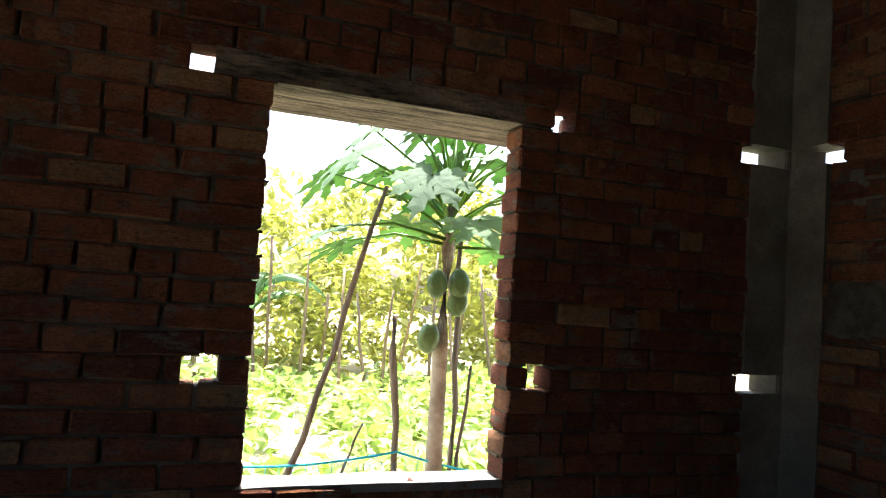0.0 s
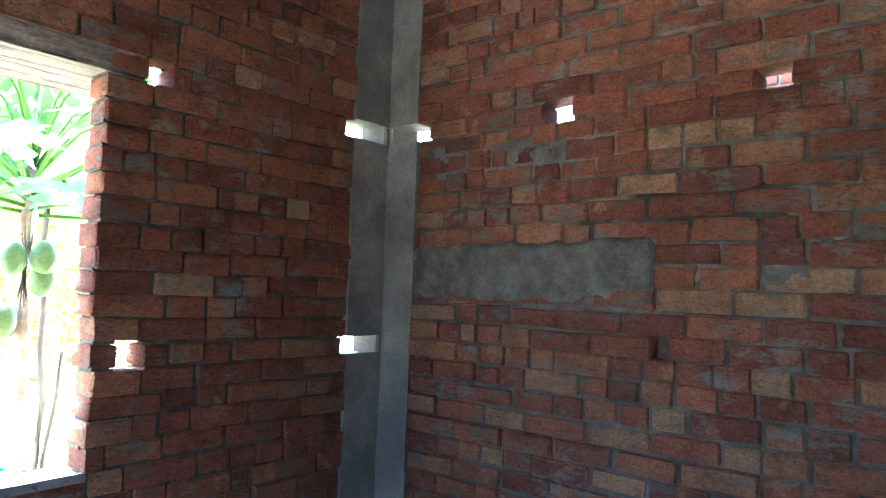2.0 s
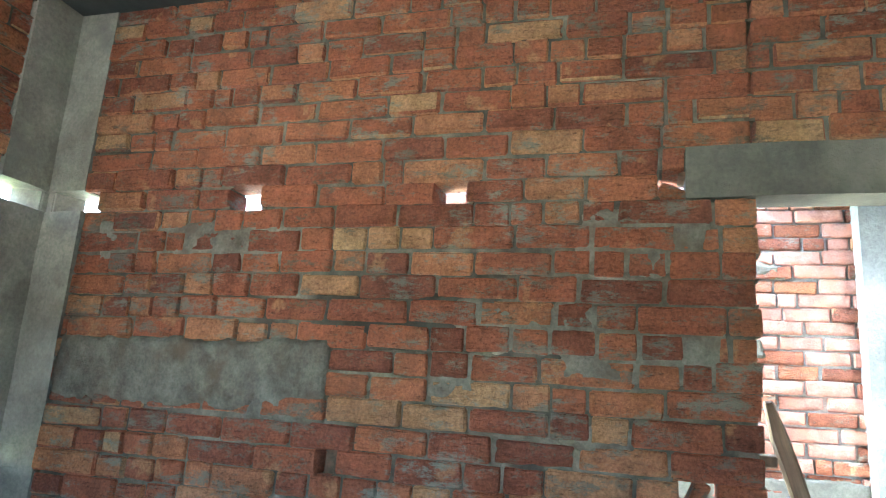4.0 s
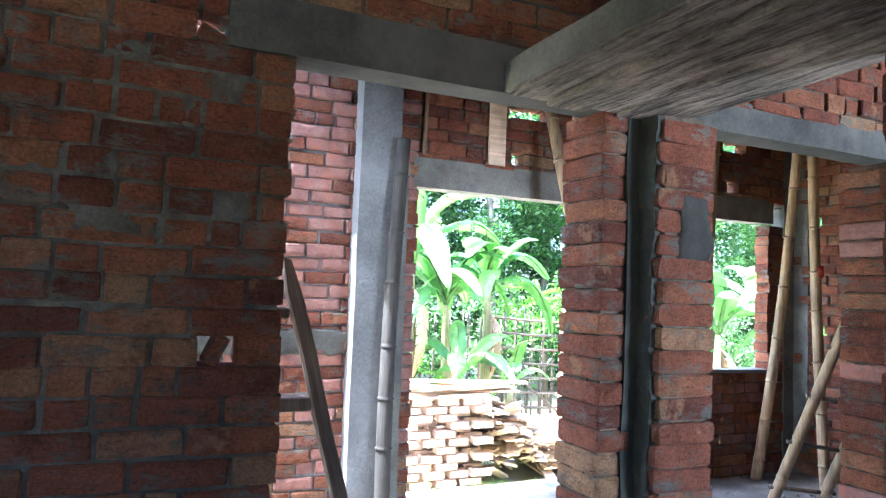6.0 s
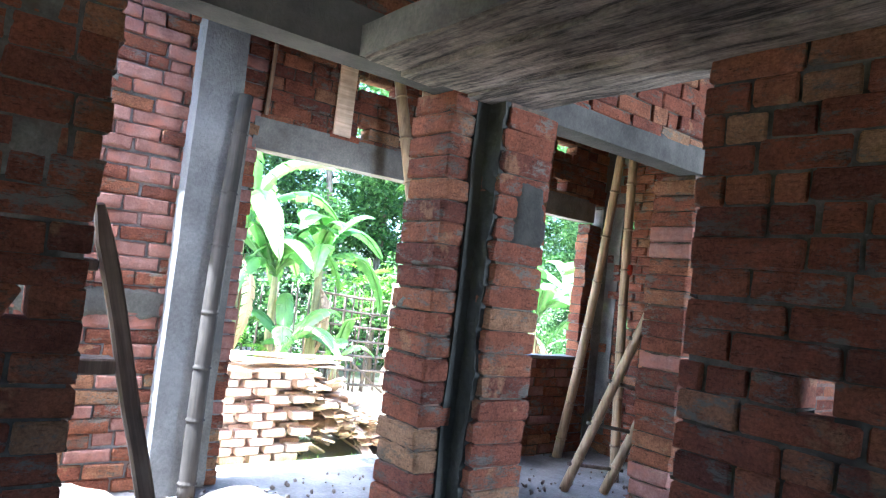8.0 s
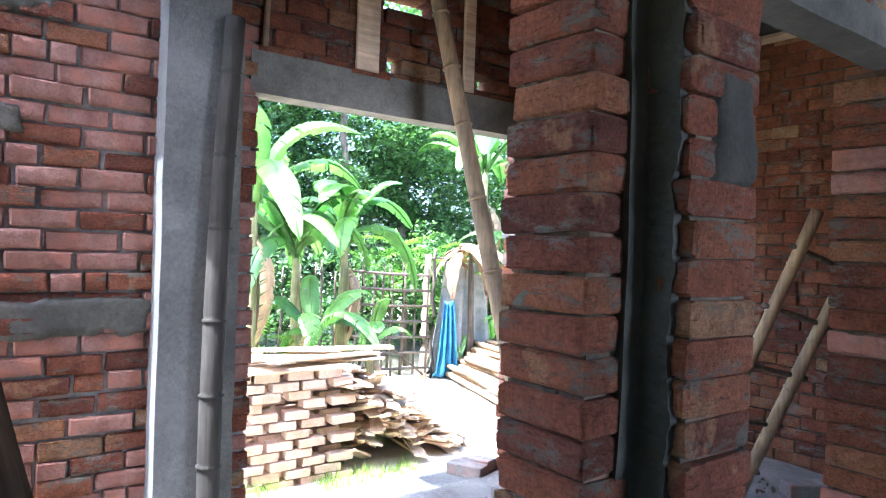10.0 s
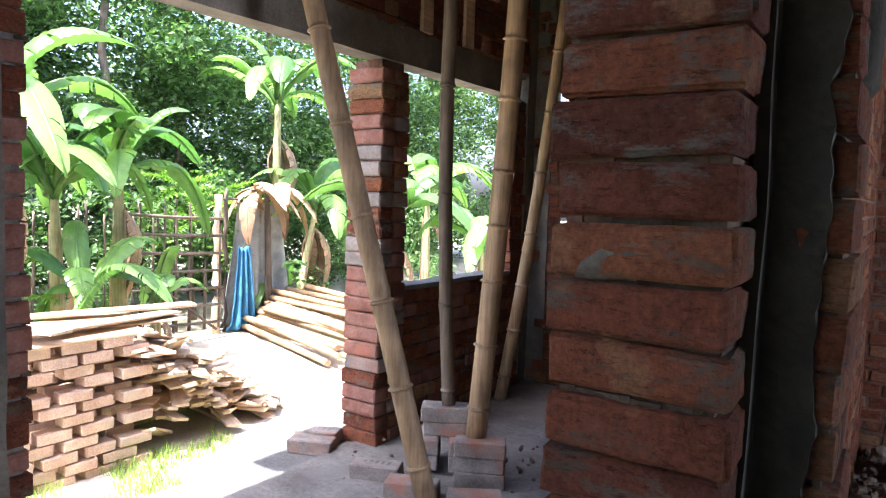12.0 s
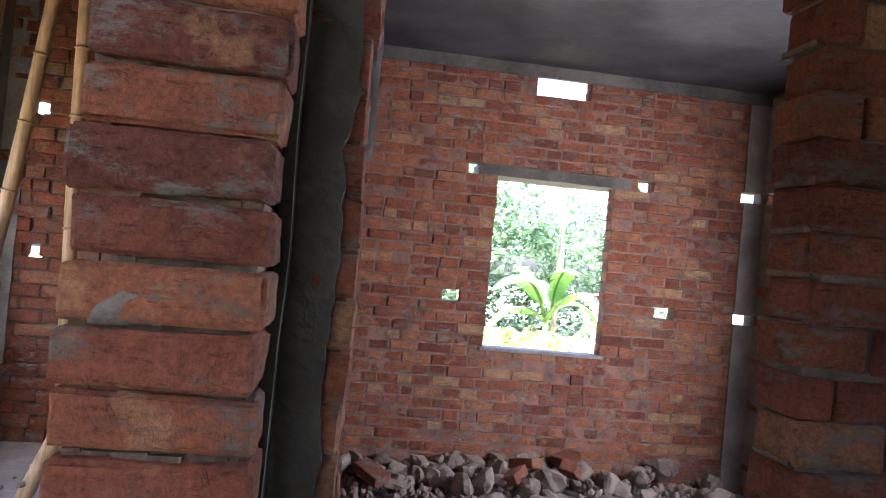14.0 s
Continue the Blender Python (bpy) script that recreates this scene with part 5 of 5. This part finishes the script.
# Distance haze for this wood comes from its leaf colour.
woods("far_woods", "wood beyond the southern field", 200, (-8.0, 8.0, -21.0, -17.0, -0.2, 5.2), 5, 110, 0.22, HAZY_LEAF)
woods("undergrowth", "pale green field plants to the south", 200, (-5.0, 5.0, -14.5, -7.0, -0.3, 0.1), 6, 30, 0.2, FIELD_LEAF, 0.2, 0.4)


def feathery(label, at, fronds, length, seed, trunk_h):
    """A bush of long feathery fronds with leaflets in two rows."""
    r = random.Random(seed)
    ob = thing("feathery_tree", label, "tree", at, 0, "feathery trees")
    part("trunk", tube(bmesh.new(), [(0, 0, 0), (0.04, 0.02, trunk_h * 0.5), (0, 0.05, trunk_h)], [0.06, 0.045, 0.03], 8), BARK, ob)
    bm = bmesh.new()
    for k in range(fronds):
        q = Euler((0, r.uniform(-0.9, 0.5), r.uniform(0, 6.28))).to_matrix()
        base = Vector((r.uniform(-0.4, 0.4), r.uniform(-0.4, 0.4), trunk_h + r.uniform(-0.5, 0.35)))
        L = length * r.uniform(0.7, 1.1)
        for i in range(14):
            s = i / 14
            p = base + q @ Vector((L * s, 0, -0.35 * L * s * s))
            for side in (-1, 1):
                w = 0.16 * L * math.sin(math.pi * (0.1 + 0.85 * s))
                a, b = q @ Vector((0.035, side * w * 0.5, 0.01)), q @ Vector((0.02, side * w, -0.03))
                bm.faces.new([bm.verts.new(p), bm.verts.new(p + a + q @ Vector((0.03, 0, 0))), bm.verts.new(p + b), bm.verts.new(p + a - q @ Vector((0.025, 0, 0)))])
    part("crown", bm, FERN_LEAF, ob)
    return ob


feathery("small tree with bright feathery leaves", (10.9, -6.1, -0.52), 46, 0.85, 1, 1.7)
feathery("small tree with bright feathery leaves", (9.6, -2.6, -0.52), 34, 0.7, 2, 1.0)
feathery("low bush with bright feathery leaves", (8.0, -2.55, -0.52), 22, 0.6, 3, 0.5)
for k, (x, y, h, b) in enumerate([(12.6, -6.0, 5.5, 0.3), (13.5, -7.5, 6.0, -0.3), (12.9, -3.5, 6.0, 0.2), (14.0, -10.5, 6.0, 0.2), (13.2, -1.0, 5.5, 0.3), (-0.6, -17.0, 6.5, 0.1), (-2.6, -16.0, 6.0, 0.2), (0.6, -16.5, 6.0, -0.2)]):
    stick("tree_trunk", "slender grey tree trunk at the wood's edge", "tree trunk", (x, y, -0.3), (x + b, y + b * 0.6, h), 0.10, 0.05, BARK, 400 + k, "wood edge trunks", 5)
for k in range(26):
    x = -3.0 + k * 0.36 + r.uniform(-0.1, 0.1)
    stick("field_stake", "pale bamboo stake at the field's edge", "stake", (x, 11.8 + r.uniform(-0.6, 0.6), -0.3), (x + r.uniform(-0.15, 0.15), 11.8 + r.uniform(-0.5, 0.5), 1.5 + r.uniform(-0.4, 0.8)), 0.03, 0.02, BAMBOO, 500 + k, "field stakes", 3)


def papaya_leaf(seed):
    """A hand-shaped leaf: seven pointed lobes with side teeth, each a strip folded along its rib."""
    r = random.Random(seed)
    bm = bmesh.new()
    for k in range(7):
        a = -2.25 + 4.5 * k / 6 + r.uniform(-0.08, 0.08)
        L = 0.52 * (1 - 0.3 * abs(a) / 2.25) * r.uniform(0.9, 1.1)
        rib, left, right = [], [], []
        widths = (0.02, 0.10, 0.085, 0.19, 0.10, 0.14, 0.05, 0.0)
        for i, w in enumerate(widths):
            s = i / (len(widths) - 1)
            x, w = L * s, w * r.uniform(0.85, 1.1)
            z = -0.16 * s * s * L - 0.02
            def at(u, v, h):
                return bm.verts.new((u * math.cos(a) - v * math.sin(a), u * math.sin(a) + v * math.cos(a), h))
            rib.append(at(x, 0, z))
            left.append(at(x + 0.05 * (i % 2), w * 0.62, z - 0.05 * w))
            right.append(at(x + 0.05 * (i % 2), -w * 0.62, z - 0.05 * w))
        for i in range(len(widths) - 1):
            bm.faces.new([rib[i], rib[i + 1], left[i + 1], left[i]])
            bm.faces.new([rib[i + 1], rib[i], right[i], right[i + 1]])
    return mesh_of(bm, PAPAYA_LEAF)


PAPAYA = [papaya_leaf(s) for s in range(4)]
pap = thing("papaya_tree", "papaya tree with four green fruits and lobed leaves", "papaya tree", (1.335, 4.4, -0.32))
part("trunk", tube(bmesh.new(), [(0.0, 0, 0), (0.0, 0, 0.8), (-0.005, 0.01, 1.5), (0.0, 0, 2.05), (0.0, 0, 2.3)], [0.062, 0.05, 0.045, 0.042, 0.03], 12), TRUNK, pap)
r = random.Random(77)
for k in range(28):
    a = k * 137.5 + r.uniform(-15, 15)
    el = 2 + 70 * (k / 27) + r.uniform(-6, 6)
    L = 0.68 + 0.22 * r.random() - 0.14 * (k / 27)
    q = Euler((0, -radians(el), radians(a))).to_matrix()
    base = Vector((0, 0, 2.06 + 0.010 * k))
    tip = base + q @ Vector((L, 0, -0.08))
    stem = part("leaf_stalk", tube(bmesh.new(), [base, base + q @ Vector((L * 0.5, 0, 0.02)), tip], [0.012, 0.009, 0.006], 6), FERN_LEAF, pap)
    o = part("leaf", PAPAYA[k % 4], None, stem)
    o.matrix_basis = Matrix.Translation(tip) @ pose(0, 0, 0, r.uniform(-15, 15), 18 + r.uniform(-10, 25), a + r.uniform(-15, 15)) @ Matrix.Diagonal((0.56, 0.56, 0.56, 1))


def fruit(at, s, tilt):
    bm = bmesh.new()
    bmesh.ops.create_uvsphere(bm, u_segments=16, v_segments=12, radius=0.5)
    for v in bm.verts:
        k = 1 + 0.06 * math.cos(5 * math.atan2(v.co.y, v.co.x))
        v.co.x *= 0.72 * k * (1 - 0.15 * v.co.z)
        v.co.y *= 0.72 * k * (1 - 0.15 * v.co.z)
        v.co.z += 0.12 * max(0, -v.co.z - 0.38) * -1
    o = part("fruit", bm, PAPAYA_FRUIT, pap, smooth=True)
    o.matrix_basis = pose(*at, tilt, tilt * 0.5, 0) @ Matrix.Diagonal((s, s, s, 1))


fruit((-0.075, -0.05, 1.84), 0.165, 4)
fruit((0.055, -0.07, 1.85), 0.175, -5)
fruit((0.06, -0.05, 1.74), 0.165, 6)
fruit((-0.10, -0.04, 1.53), 0.175, 8)
stick("garden_stake", "crooked grey branch stuck in the ground", "stake", (0.32, 4.4, -0.3), (0.935, 4.4, 2.05), 0.022, 0.014, BARK, 1, "garden stakes", 9)
stick("garden_stake", "straight weathered stake holding the net", "stake", (1.15, 4.4, -0.3), (1.04, 4.4, 1.325), 0.022, 0.02, BARK, 2, "garden stakes")
stick("garden_stake", "thin grey stake beside the papaya", "stake", (1.53, 4.55, -0.3), (1.47, 4.55, 1.85), 0.02, 0.015, BARK, 3, "garden stakes")
stick("garden_stake", "thin dark twig leaning on a stake", "stake", (1.45, 4.4, 0.2), (1.55, 4.45, 1.05), 0.014, 0.008, BARK, 4, "garden stakes")
stick("garden_stake", "short twig in the crop", "stake", (0.74, 4.4, 0.3), (0.90, 4.4, 0.72), 0.008, 0.006, BARK, 5, "garden stakes")
net = thing("garden_net", "teal garden net strung between stakes", "net")
for name2, p, q, sag in (("edge", (0.1, 4.39, 0.50), (1.10, 4.375, 0.565), 0.03), ("edge", (1.10, 4.375, 0.565), (1.85, 4.39, 0.40), 0.02)):
    a, b = Vector(p), Vector(q)
    part(name2, tube(bmesh.new(), [a.lerp(b, t / 8) - Vector((0, 0, sag * math.sin(math.pi * t / 8))) for t in range(9)], [0.007] * 9, 6), TEAL_ROPE, net)
bm = bmesh.new()
for k in range(26):
    t = k / 25
    p = Vector((0.1 + 1.75 * t, 4.38, 0))
    top = 0.52 if t < 0.57 else 0.55 - 0.14 * (t - 0.57) / 0.43
    tube(bm, [p + Vector((0, 0, -0.2)), p + Vector((0.01, 0, top - 0.01))], [0.0018, 0.0018], 4)
for j in range(7):
    tube(bm, [(0.1, 4.38, 0.02 + 0.068 * j), (1.85, 4.38, 0.0 + 0.055 * j)], [0.0018, 0.0018], 4)
part("mesh", bm, TEAL_ROPE, net)


# grass tufts in the yard
def grass(name, label, n, box, seed, h):
    g = np.random.RandomState(seed)
    verts, faces = [], []
    for k in range(n):
        x, y = g.uniform(box[0], box[1]), g.uniform(box[2], box[3])
        if noise.noise((x * 2.2, y * 2.2, seed)) < 0.0:
            continue
        a, hh = g.uniform(0, 6.28), h * g.uniform(0.4, 1.2)
        dx, dy = math.cos(a), math.sin(a)
        b = len(verts)
        z = yard_level(x) - 0.03
        verts += [(x - dy * 0.004, y + dx * 0.004, z), (x + dy * 0.004, y - dx * 0.004, z), (x + dx * hh * 0.5, y + dy * hh * 0.5, z + hh)]
        faces.append((b, b + 1, b + 2))
    me = bpy.data.meshes.new(name)
    me.from_pydata(verts, [], faces)
    me.materials.append(FIELD_LEAF)
    return tagged(new(name, me), label, "grass", kind="stuff")


grass("grass", "thin yard grass round the brick stack", 9000, (5.3, 6.7, -3.3, -1.2), 3, 0.13)
grass("grass", "grass along the yard fence", 7000, (7.0, 10.5, -4.2, 1.0), 4, 0.25)

# ---- brickwork ----
for w in walls:
    w.lay()
